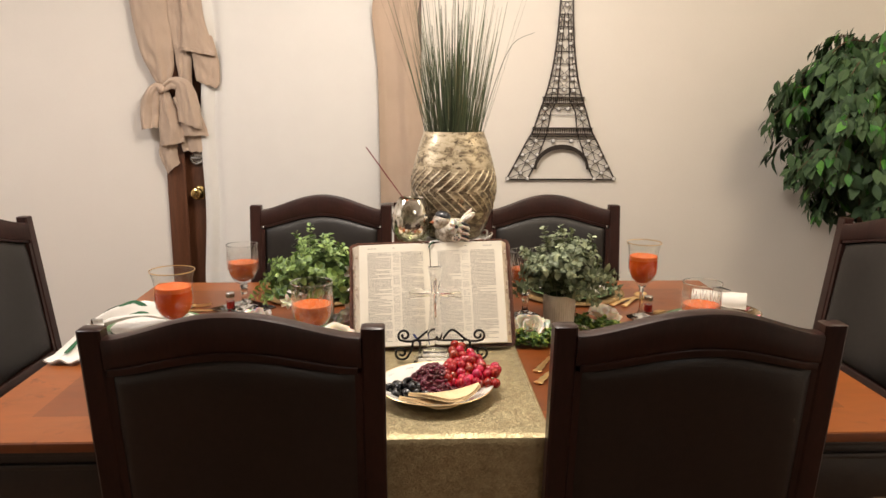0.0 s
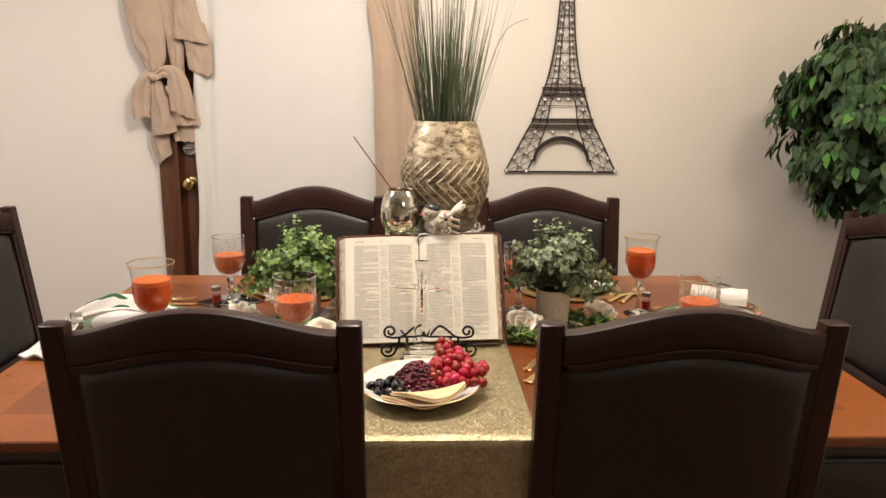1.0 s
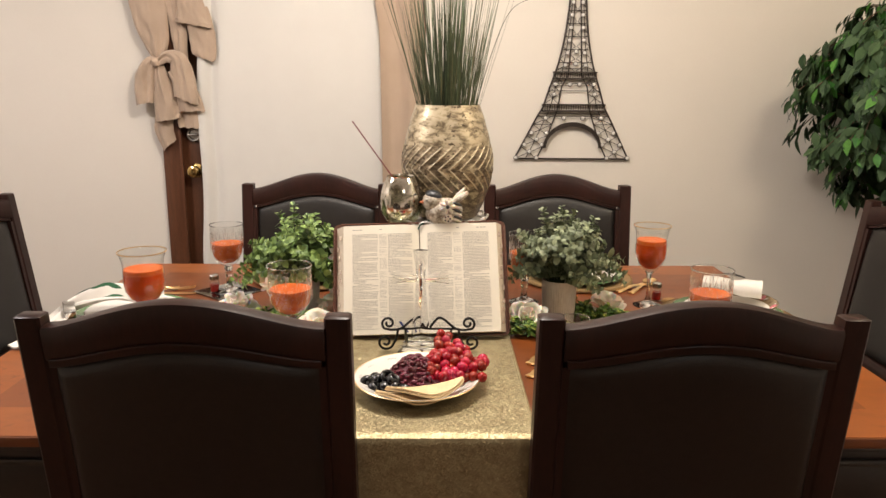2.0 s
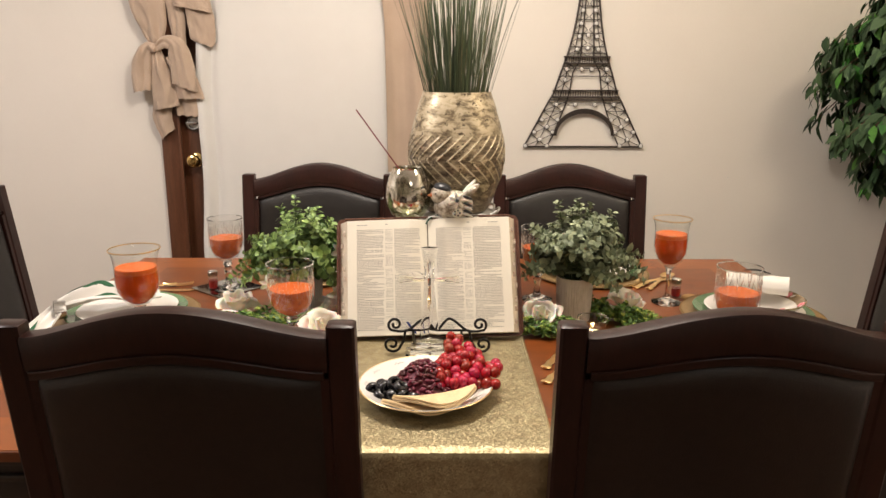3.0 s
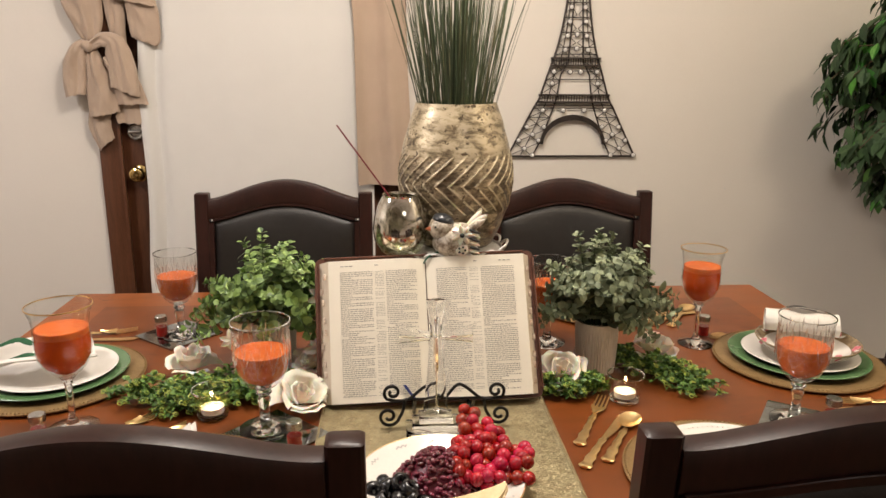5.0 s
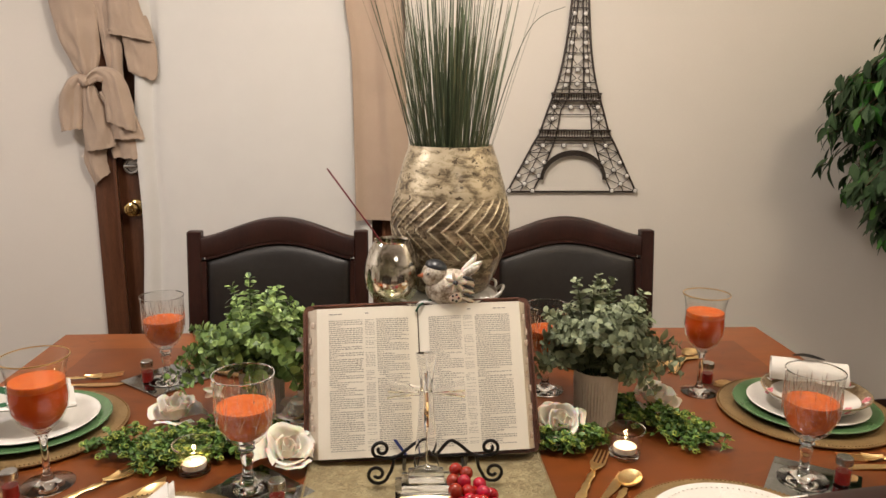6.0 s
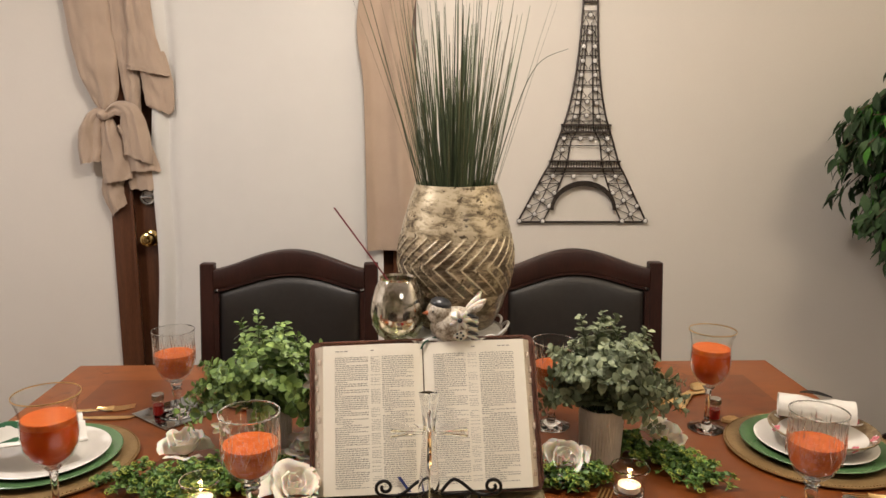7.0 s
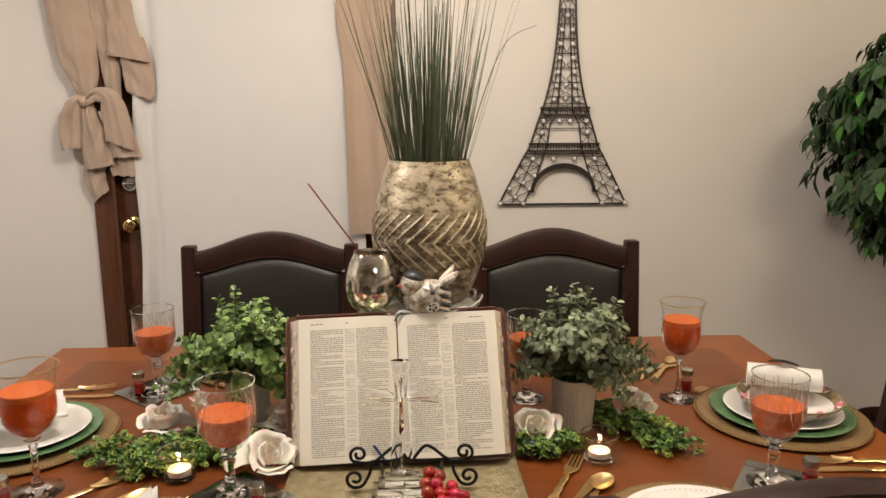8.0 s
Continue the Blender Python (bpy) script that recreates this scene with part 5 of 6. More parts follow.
def build_rolled_napkin():
    n = thing("rolled_napkin", (0.902, 2.068, CH + 0.052), "white linen napkin loosely rolled with dark leaf trim", "napkin", turn=-24)

    def roll(u, v):
        a = -TAU * 1.55 * u
        r = 0.017 + 0.012 * u + 0.002 * noise.noise((u * 9, v * 5, 1.0))
        pinch = 1 - 0.16 * math.exp(-((v - 0.52) / 0.12) ** 2)
        return (-0.070 + 0.142 * v, r * math.cos(a) * 1.25 * pinch, 0.018 + r * math.sin(a) * 0.80 * pinch)
    part("cloth", sheet(60, 24, roll, 0.0016), NAPKIN, n)
    part("dark_leaf", sheet(6, 16, lambda u, v: (-0.030 + 0.060 * v, 0.010 + (u - 0.5) * 0.018 * math.sin(math.pi * (0.08 + 0.84 * v)), 0.0425 + 0.003 * math.sin(v * 4) + 0.004 * (u - 0.5) ** 2), 0.0012), IRON, n, "dark leaf trim")
    return n


build_rolled_napkin()


def build_ringed_napkin():
    n = thing("ringed_napkin", (-0.745, 1.945, TZ + 0.044), "white napkin with green leaf print pulled through a silver ring", "napkin")
    axis = Vector((0.185, 0.100, 0)).normalized()
    side = Vector((-axis.y, axis.x, 0))

    def body(u, v):
        """v from the ring onto the plate, u across the folds."""
        wide = 0.026 + 0.082 * math.sin(min(1.0, v * 1.15) * math.pi / 2)
        p = axis * (0.215 * v) + side * (wide * (u - 0.5) * 2 * 0.62)
        z = 0.046 * math.sin(min(1.0, v * 1.5) * math.pi * 0.62) - 0.026 * v + (0.014 - 0.005 * v) * math.cos((u - 0.5) * TAU * 2.2 + v * 1.5) - 0.018 * abs(2 * u - 1) ** 2 * (0.6 + 0.8 * math.sin(min(v, 1) * math.pi))
        return (p.x, p.y, z + 0.006 + 0.006 * v * noise.noise((u * 4.5, v * 5, 3.0)) + 0.002 * noise.noise((u * 14, v * 9, 1.0)))

    def tail(u, v):
        wide = 0.026 + 0.030 * v
        bend = Vector((-0.10, -1.0, 0)).normalized()
        across = Vector((1.0, -0.10, 0)).normalized()
        p = bend * (0.165 * v) + across * (wide * (u - 0.5) * 2 * 0.75)
        z = 0.004 - 0.036 * min(1.0, v * 1.25) + 0.008 * (1 - 0.5 * v) * math.cos((u - 0.5) * TAU * 1.8 + 0.5)
        return (p.x, p.y, z)
    part("spread_cloth", sheet(40, 30, body, 0.0035), NAPKIN, n)
    part("tail_cloth", sheet(30, 24, tail, -0.0035), NAPKIN, n)

    def printed(fn, u0, v0, du, dv, turn):
        def g(s, t):
            w = 0.5 * math.sin(math.pi * t) ** 0.8
            a, b2 = (t - 0.5), (s - 0.5) * w
            u = u0 + du * (a * math.sin(turn) + b2 * math.cos(turn))
            v = v0 + dv * (a * math.cos(turn) - b2 * math.sin(turn))
            p = fn(min(max(u, 0.0), 1.0), min(max(v, 0.0), 1.0))
            return (p[0], p[1], p[2] + 0.0058)
        return grid(8, 16, g)
    for u0, v0, turn in ((0.62, 0.24, 0.3), (0.34, 0.42, -0.4), (0.72, 0.74, 0.5)):
        part("leaf_print", printed(body, u0, v0, 0.50, 0.36, turn), NAPGREEN, n)
    for u0, v0, turn in ((0.40, 0.62, 0.2),):
        part("leaf_print", printed(tail, u0, v0, 0.60, 0.50, turn), NAPGREEN, n)
    ring = lathe([(0.031, -0.013), (0.0335, -0.012), (0.0345, 0.0), (0.0335, 0.012), (0.031, 0.013), (0.0295, 0.0), (0.031, -0.013)], 40)
    part("silver_ring", ring.moved(frame_of((0.004, -0.002, 0.000), (0, 0, 1), axis).copy() @ Matrix.Diagonal((1, 0.62, 1, 1))), STEEL, n, "wide silver napkin ring")
    return n


build_ringed_napkin()


def flat_napkin(x, y, z, turn, w, d, lift):
    def fn(u, v):
        a, b2 = (u - 0.5) * w, (v - 0.5) * d
        return (a, b2, 0.004 + lift * u ** 3 * v ** 2 + 0.003 * math.sin(u * 5 + v * 3) * u + 0.0018 * noise.noise((a * 30, b2 * 30, turn)))
    n = thing("folded_napkin", (x, y, z), "white linen napkin folded flat on a plate", "napkin", "folded napkins", turn)
    part("lower_fold", sheet(16, 16, fn, 0.0022), NAPKIN, n)
    part("upper_fold", sheet(16, 16, lambda u, v: (fn(u * 0.93, v * 0.92)[0], fn(u * 0.93, v * 0.92)[1], fn(u, v)[2] + 0.0045), 0.0022), NAPKIN, n)
    return n


flat_napkin(-0.315, 1.650, CH + 0.0095, 18, 0.120, 0.125, 0.030)
flat_napkin(0.605, 1.640, CH + 0.0095, -25, 0.130, 0.110, 0.016)
flat_napkin(-0.215, 2.400, CH + 0.0150, 30, 0.120, 0.110, 0.040)
flat_napkin(0.575, 2.390, CH + 0.0150, -10, 0.120, 0.110, 0.035)


# ---- glasses ----
SLIM = Matrix.Diagonal((0.935, 0.935, 1, 1))


def build_tulip_goblet(x, y, z):
    g = thing("tulip_goblet", pose(x, y, z) @ SLIM, "smooth tulip glass goblet with gold rim and red orange juice", "goblet", "goblets on the table")
    foot = [(0, 0.0), (0.043, 0.0), (0.0435, 0.0025), (0.030, 0.006), (0.012, 0.012), (0.0060, 0.022), (0.0055, 0.050), (0.0062, 0.075), (0.0085, 0.088), (0.0140, 0.0938), (0, 0.0938)]
    outer = [(0.0142, 0.0940), (0.020, 0.100), (0.034, 0.112), (0.0445, 0.132), (0.0470, 0.150), (0.0460, 0.170), (0.0455, 0.186), (0.0480, 0.202), (0.0545, 0.219)]
    part("stem_and_foot", lathe(foot, 48), GLASS, g)
    bowl = lathe(outer, 56)
    for i, (px, py, pz) in enumerate(bowl.v):
        if 0.160 < pz < 0.205:
            f = 1 + 0.010 * math.sin(math.atan2(py, px) * 14)
            bowl.v[i] = (px * f, py * f, pz)
    part("glass_bowl", bowl, THIN, g)
    part("gold_rim", lathe([(0.0537, 0.2180), (0.0540, 0.2200), (0.0550, 0.2198), (0.0550, 0.2178)], 56), GOLD, g, "thin gold rim")
    part("juice", lathe([(0, 0.1012), (0.0175, 0.1042), (0.032, 0.1152), (0.0424, 0.1325), (0.0449, 0.150), (0.0439, 0.170), (0.0439, 0.1700), (0, 0.1700)], 48), JUICE, g, "pulpy red orange juice")
    part("pulp_layer", lathe([(0, 0.1702), (0.0439, 0.1702), (0.0436, 0.1800), (0.0425, 0.1812), (0.030, 0.1800), (0, 0.1806)], 48), PULP, g, "lighter orange pulp floating on top")
    return g


def build_cut_goblet(x, y, z):
    g = thing("cut_crystal_goblet", pose(x, y, z) @ SLIM, "cut crystal goblet with knobbed stem and red orange juice", "goblet", "goblets on the table")
    prof = [(0, 0.0), (0.045, 0.0), (0.046, 0.0025), (0.032, 0.007), (0.014, 0.012), (0.0095, 0.020), (0.0085, 0.036), (0.0105, 0.048), (0.0120, 0.056), (0.0085, 0.060), (0.0145, 0.066), (0.0105, 0.072), (0.022, 0.078), (0.036, 0.090), (0.0455, 0.106), (0.0492, 0.125), (0.0497, 0.145), (0.0500, 0.165), (0.0502, 0.180), (0.0513, 0.1910)]
    part("stem_and_foot", lathe(prof[:12] + [(0.014, 0.0745), (0, 0.0745)], 48), CRYSTAL, g, smooth=60)
    prof = [(0.0142, 0.0747)] + prof[12:]
    m = lathe(prof, 72)
    n_out = 72 * len(prof)
    for i in range(n_out):
        x0, y0, z0 = m.v[i]
        r = math.hypot(x0, y0)
        if 0.076 < z0 < 0.17 and r > 0.02:
            a = math.atan2(y0, x0)
            cut = 0.0016 * abs(math.sin(a * 9 + (z0 - 0.08) * 26)) + 0.0012 * abs(math.sin(a * 9 - (z0 - 0.08) * 40))
            m.v[i] = (x0 * (1 - cut / r), y0 * (1 - cut / r), z0)
    part("glass_bowl", m, CUT, g, smooth=60)
    part("rim", lathe([(0.0500, 0.1900), (0.0503, 0.1918), (0.0516, 0.1918), (0.0518, 0.1900)], 56), CRYSTAL, g)
    cuts = Mesh()
    for k in range(12):
        a = TAU * k / 12
        for s, low, rise in ((1.5, 0.112, 0.040), (0.7, 0.112, 0.058), (-0.9, 0.118, 0.046), (0.0, 0.146, 0.030)):
            pts = []
            for j in range(7):
                t = j / 6
                aa, zz = a + s * 0.24 * t, low + rise * t
                pts.append((0.0496 * math.cos(aa), 0.0496 * math.sin(aa), zz))
            half = tube(pts[3:], 0.0014, 6, 0.0003)
            cuts.join(half).join(tube(pts[3::-1], 0.0014, 6, 0.0004))
    part("cut_pattern", cuts, MOULDED, g)
    part("juice", lathe([(0, 0.0825), (0.0175, 0.0842), (0.033, 0.0932), (0.0427, 0.1065), (0.0464, 0.125), (0.0467, 0.130), (0, 0.130)], 48), SALMON, g, "pulpy red orange juice")
    part("pulp_layer", lathe([(0, 0.1302), (0.0467, 0.1302), (0.0469, 0.1380), (0.0460, 0.1394), (0.030, 0.1382), (0, 0.1388)], 48), SALMON, g, "frothy juice surface")
    return g


tulip = build_tulip_goblet(-0.504, 1.815, TZ + 0.0003)
copy_thing(tulip, pose(0.708, 2.140, TZ + 0.0003) @ SLIM)
COASTER = TZ + 0.0062
cut_glass = build_cut_goblet(-0.178, 1.785, COASTER)
copy_thing(cut_glass, pose(-0.440, 2.240, COASTER, 0, 0, 20) @ SLIM)
copy_thing(cut_glass, pose(0.730, 1.764, COASTER, 0, 0, 35) @ SLIM)
copy_thing(cut_glass, pose(0.378, 2.165, TZ + 0.0003, 0, 0, 50) @ SLIM)


def build_coaster(x, y, turn):
    c = thing("mirror_coaster", (x, y, TZ + 0.0003), "square smoky grey glass coaster with cut edge", "coaster", "mirror coasters", turn)
    part("glass_square", box(-0.068, 0.068, -0.068, 0.068, 0.0, 0.0052, 0.0016), MIRROR, c)
    for k in range(4):
        part("corner_foot", lathe([(0, 0), (0.004, 0.0), (0.004, 0.0002), (0, 0.0002)], 10).moved(pose(0.055 * (1 if k % 2 else -1), 0.055 * (1 if k > 1 else -1), -0.0002)), IRON, c)
    return c


coaster = build_coaster(-0.447, 2.250, -40)
copy_thing(coaster, pose(-0.165, 1.762, TZ + 0.0003, 0, 0, -42))
copy_thing(coaster, pose(0.742, 1.752, TZ + 0.0003, 0, 0, -35))


def build_bottle(x, y, z):
    b = thing("mini_bottle", (x, y, z), "tiny glass bottle of red liquid with silver cap", "bottle", "mini bottles")
    part("glass", lathe([(0, 0.0), (0.0125, 0.0), (0.0130, 0.002), (0.0130, 0.030), (0.011, 0.034), (0.0098, 0.0360)], 24), THIN, b)
    part("contents", lathe([(0, 0.0022), (0.0116, 0.0028), (0.0117, 0.0240), (0, 0.0240)], 24), REDSPICE, b, "dark red liquid")
    cap = Mesh()
    cap.join(lathe([(0.0098, 0.0362), (0.0125, 0.0362), (0.0125, 0.0478), (0.0115, 0.0490), (0, 0.0490)], 30))
    for k in range(30):
        a = TAU * k / 30
        cap.join(box(-0.0005, 0.0005, -0.0005, 0.0005, 0.0368, 0.0472).moved(pose(0.0126 * math.cos(a), 0.0126 * math.sin(a), 0, 0, 0, math.degrees(a))))
    part("screw_cap", cap, STEEL, b, "ribbed silver screw cap")
    return b


bottle = build_bottle(-0.479, 2.231, COASTER)
copy_thing(bottle, pose(-0.121, 1.715, COASTER + 0.0))
copy_thing(bottle, pose(-0.540, 1.772, TZ + 0.0005))
copy_thing(bottle, pose(0.786, 1.746, COASTER))
copy_thing(bottle, pose(0.746, 2.188, TZ + 0.0005))


def build_cracker(x, y, z, turn, size):
    def fn(u, v):
        a, r = TAU * u, v
        rr = size * r * (1 + 0.22 * noise.noise((math.cos(a) * 2, math.sin(a) * 2, turn)))
        return (rr * math.cos(a), rr * 0.7 * math.sin(a), 0.006 + 0.002 * noise.noise((rr * 60, a, turn)) - 0.0045 * (v > 0.98))
    m = grid(20, 6, fn, closed_u=True)
    m.join(grid(20, 2, lambda u, v: (fn(u, 1)[0], fn(u, 1)[1], fn(u, 1)[2] * (1 - v) + 0.0002), closed_u=True))
    return solo("cracker", m, CRACKER, pose(x, y, z, 0, 0, turn), "small broken piece of toasted flat cracker", "cracker", "crackers by the bottles")


build_cracker(-0.142, 1.700, COASTER, 10, 0.016)
build_cracker(-0.570, 1.768, TZ + 0.0005, 60, 0.020)
build_cracker(0.778, 2.178, TZ + 0.0005, 15, 0.022)
build_cracker(0.815, 1.765, TZ + 0.0005, 40, 0.016)


# ---- cutlery ----
def handle(length):
    """A patterned handle: along y, waisted, with a scalloped end."""
    def fn(u, v):
        k = int(round(u * 8)) % 8
        sx, sz = ((1, 0), (.7, .7), (0, 1), (-.7, .7), (-1, 0), (-.7, -.5), (0, -.6), (.7, -.5))[k]
        w = 0.0042 + 0.0062 * (1 - v) ** 1.6 + 0.0016 * math.sin(v * 26) * (1 - v) + 0.0022 * math.exp(-((v - 0.86) / 0.06) ** 2)
        if v < 0.04:
            w *= 0.55 + 11 * v
        t = 0.0016 + 0.0012 * (1 - v) + 0.0004 * math.sin(v * 40)
        return (sx * w, length * v, 0.0030 + sz * t + 0.004 * math.sin(v * math.pi) * v)
    m = grid(8, 30, fn, closed_u=True)
    m.f += [tuple(range(7, -1, -1)), tuple(range(8 * 30, 8 * 31))]
    m.s += [0, 0]
    return m


def lay(x0, y0, x1, y1):
    """Lies with its handle's end at the first place and points to the second."""
    return pose(x0, y0, TZ + 0.0008, 0, 0, math.degrees(math.atan2(y1 - y0, x1 - x0)) - 90)


def build_fork(m):
    f = thing("fork", m, "gold dinner fork with ornate handle", "fork", "gold cutlery")
    part("handle", handle(0.118), GOLD, f)
    part("neck", sheet(6, 14, lambda u, v: ((u - 0.5) * 2 * (0.0042 + 0.0085 * math.sin(v * math.pi / 2) ** 2), 0.116 + 0.034 * v, 0.0065 - 0.004 * math.sin(v * 2.2) + 0.003 * (2 * u - 1) ** 2), 0.0016), GOLD, f)
    for k in range(4):
        x = -0.0108 + 0.0072 * k
        part("tine", sheet(2, 8, lambda u, v, x=x: (x * (1 - 0.08 * v) + (u - 0.5) * 0.0042 * (1 - 0.55 * v), 0.149 + 0.046 * v, 0.0033 + 0.0030 * v * v), 0.0014), GOLD, f)
    return f


def build_knife(m):
    k = thing("knife", m, "gold table knife with ornate handle", "knife", "gold cutlery")
    part("handle", handle(0.110), GOLD, k)
    part("blade", sheet(6, 24, lambda u, v: (-0.004 + 0.0005 * v + u * (0.010 + 0.006 * math.sin(v * math.pi * 0.9)) * (1 if v < 0.9 else (1 - v) * 8 + 0.2), 0.109 + 0.095 * v, 0.0045 - 0.002 * v), 0.0014), GOLD, k)
    return k


def build_spoon(m):
    s = thing("spoon", m, "gold dinner spoon with ornate handle", "spoon", "gold cutlery")
    part("handle", handle(0.120), GOLD, s)

    def bowl(u, v):
        a, r = TAU * u, v
        return (0.0185 * r * math.sin(a) * (1 - 0.12 * math.cos(a)), 0.148 + 0.030 * r * -math.cos(a), 0.0018 + 0.0065 * r * r)
    m2 = grid(28, 7, bowl, closed_u=True)
    n = len(m2.v)
    m2.join(Mesh().add([(p[0], p[1], p[2] - 0.0012) for p in m2.v], [f[::-1] for f in m2.f]))
    part("bowl", m2, GOLD, s)
    return s


fork = build_fork(lay(0.336, 1.705, 0.429, 1.882))
knife = build_knife(lay(0.327, 1.636, 0.431, 1.797))
spoon = build_spoon(lay(0.367, 1.652, 0.462, 1.809))
copy_thing(fork, lay(-0.487, 1.720, -0.364, 1.873))
copy_thing(knife, lay(-0.445, 1.665, -0.321, 1.822))
copy_thing(spoon, lay(-0.410, 1.650, -0.300, 1.810))
copy_thing(fork, lay(0.790, 2.345, 0.625, 2.285))
copy_thing(knife, lay(0.655, 2.255, 0.775, 2.370))
copy_thing(spoon, lay(0.690, 2.245, 0.795, 2.390))
copy_thing(fork, lay(1.030, 1.815, 0.850, 1.840))
copy_thing(knife, lay(1.035, 1.790, 0.870, 1.800))
copy_thing(fork, lay(-0.740, 2.240, -0.550, 2.285))
copy_thing(knife, lay(-0.735, 2.215, -0.540, 2.232))


# ---- candles ----
def build_candle(x, y):
    c = thing("tealight_holder", (x, y, TZ + 0.0003), "clear glass tealight holder with a lit white candle", "candle", "tealights")
    part("glass_cup", lathe([(0, 0.0), (0.024, 0.0), (0.0265, 0.002), (0.028, 0.012), (0.0305, 0.030), (0.0315, 0.044), (0.0335, 0.052), (0.0322, 0.052), (0.0300, 0.044), (0.0288, 0.030), (0.0262, 0.0145)], 40), THIN, c)
    part("glass_foot", lathe([(0, 0.0005), (0.0235, 0.0005), (0.0262, 0.003), (0.0268, 0.0085), (0.0240, 0.0095), (0, 0.0095)], 40), GLASS, c)
    part("cup_rim", lathe([(0.0318, 0.0512), (0.0322, 0.0534), (0.0342, 0.0534), (0.0347, 0.0512)], 40), GLASS, c)
    t = part("tealight", lathe([(0, 0.0100), (0.0195, 0.0100), (0.0200, 0.0200), (0.0190, 0.0200), (0.0185, 0.0180), (0, 0.0175)], 32), WAX, c, "white wax tealight")
    part("wick", tube([(0, 0, 0.0170), (0.0004, 0, 0.0195)], 0.0006, 5), IRON, t)
    part("flame", lathe([(0, 0.0178), (0.0030, 0.0188), (0.0040, 0.0200), (0.0026, 0.0218), (0.0007, 0.0232), (0, 0.0238)], 12), FLAME, t, "small yellow flame")
    return c


candle = build_candle(0.462, 1.868)
copy_thing(candle, pose(-0.279, 1.845, TZ + 0.0003))
for x, y in ((0.462, 1.868), (-0.279, 1.845)):
    lamp("candle_light", "POINT", (x, y, TZ + 0.0265), 0.06, (1.0, 0.62, 0.28), 0.004)


# ---- the food plate ----
def build_food_plate():
    p = thing("food_plate", (0.102, 1.576, TZ + 0.0056), "white china plate with gold edge and faint grey sprays", "plate")
    part("plate_body", plate_shape(0.122, 0.026, 0.070), CHINA, p)
    part("gold_edge", lathe([(0.1205, 0.0274), (0.1215, 0.0278), (0.1226, 0.0266)], 72), GOLD, p)
    for k in range(12):
        a = TAU * k / 12
        sp = Mesh()
        for q in range(5):
            sp.join(blob(0.0030, 0.0012, 0.0005, 8, 4).moved(pose((q - 2) * 0.004, 0.002 * (q % 2), 0, 0, 0, 40 * (-1) ** q)))
        part("painted_spray", sp.moved(Matrix.Rotation(a, 4, "Z") @ pose(0, 0.108, 0.0228, 24, 0, 0)), SPRAY, p)
    return p


build_food_plate()
FZ = TZ + 0.0056 + 0.005
rng = random.Random(21)

beans = thing("bean_heap", (0.097, 1.592, FZ), "heap of dark red cooked beans on the plate", "beans")
bean_mesh = blob(0.0058, 0.0036, 0.0034, 10, 7).data("bean", [BEAN])
heap = lambda r: 0.052 * (1 - (r / 0.062) ** 1.5)
for k in range(290):
    r, a = 0.062 * math.sqrt(rng.random()), rng.uniform(0, TAU)
    o = new("bean", bean_mesh)
    o.parent = beans
    o.matrix_basis = pose(r * math.cos(a), r * math.sin(a), 0.003 + max(0.0, heap(r)) + rng.uniform(-0.002, 0.0025), rng.uniform(-35, 35), rng.uniform(-35, 35), rng.uniform(0, 360))
part("heap_core", grid(24, 8, lambda u, v: (0.060 * (1 - v) * math.cos(TAU * u), 0.060 * (1 - v) * math.sin(TAU * u), max(0.0, heap(0.060 * (1 - v))) - 0.001), closed_u=True), BEAN, beans)

grapes = thing("grape_bunch", (0.160, 1.588, FZ), "bunch of shiny red grapes lying on the plate", "grapes")
grape_mesh = blob(0.0101, 0.0101, 0.0110, 18, 12).data("grape", [GRAPE])
placed = []
tries = 0
while len(placed) < 74 and tries < 9000:
    tries += 1
    t = rng.random() ** 1.3
    reach = 1 - 0.86 * t ** 0.8
    x = rng.uniform(-0.058, 0.066) * reach - 0.004 * t + 0.012 * (1 - t)
    y = rng.uniform(-0.030, 0.042) * (1 - 0.5 * t) + 0.102 * t
    z = 0.013 + 0.046 * t + 0.018 * rng.random() * (1 - t) + 0.010 * max(0.0, x - 0.03) / 0.04
    q = Vector((x, y, z))
    if all((q - w).length > 0.0150 for w in placed):
        placed.append(q)
for q in placed:
    o = new("grape", grape_mesh)
    o.parent = grapes
    o.matrix_basis = Matrix.Translation(q) @ pose(0, 0, 0, rng.uniform(0, 180), rng.uniform(0, 180), 0)
part("stalk", tube(curve_points([(0.050, 0.002, 0.018), (0.012, 0.020, 0.026), (-0.002, 0.055, 0.038), (-0.003, 0.094, 0.056)]), 0.0022, 6, 0.0015), STEM, grapes)


def build_olive(x, y, z, rx, rz):
    m = Mesh()
    m.join(grid(24, 12, lambda u, v: ((0.0085 + 0.0062 * math.cos(TAU * v)) * math.cos(TAU * u), (0.0085 + 0.0062 * math.cos(TAU * v)) * math.sin(TAU * u), 0.0092 * math.sin(TAU * v)), closed_u=True))
    return solo("olive", m, OLIVE, pose(x, y, z, rx, 0, rz), "pitted black olive lying on the plate", "olive", "black olives")


for x, y, z, rx, rz in ((0.008, 1.566, 0.014, 60, 20), (0.024, 1.548, 0.011, 35, 80), (0.044, 1.545, 0.012, 55, 130), (0.030, 1.570, 0.016, 75, 40), (0.046, 1.566, 0.026, 40, 10),
                        (0.064, 1.541, 0.013, 70, 60), (0.082, 1.535, 0.012, 50, 150), (0.022, 1.586, 0.012, 80, 100), (0.058, 1.552, 0.025, 30, 75)):
    build_olive(x, y - 0.010, FZ + z, rx, rz)


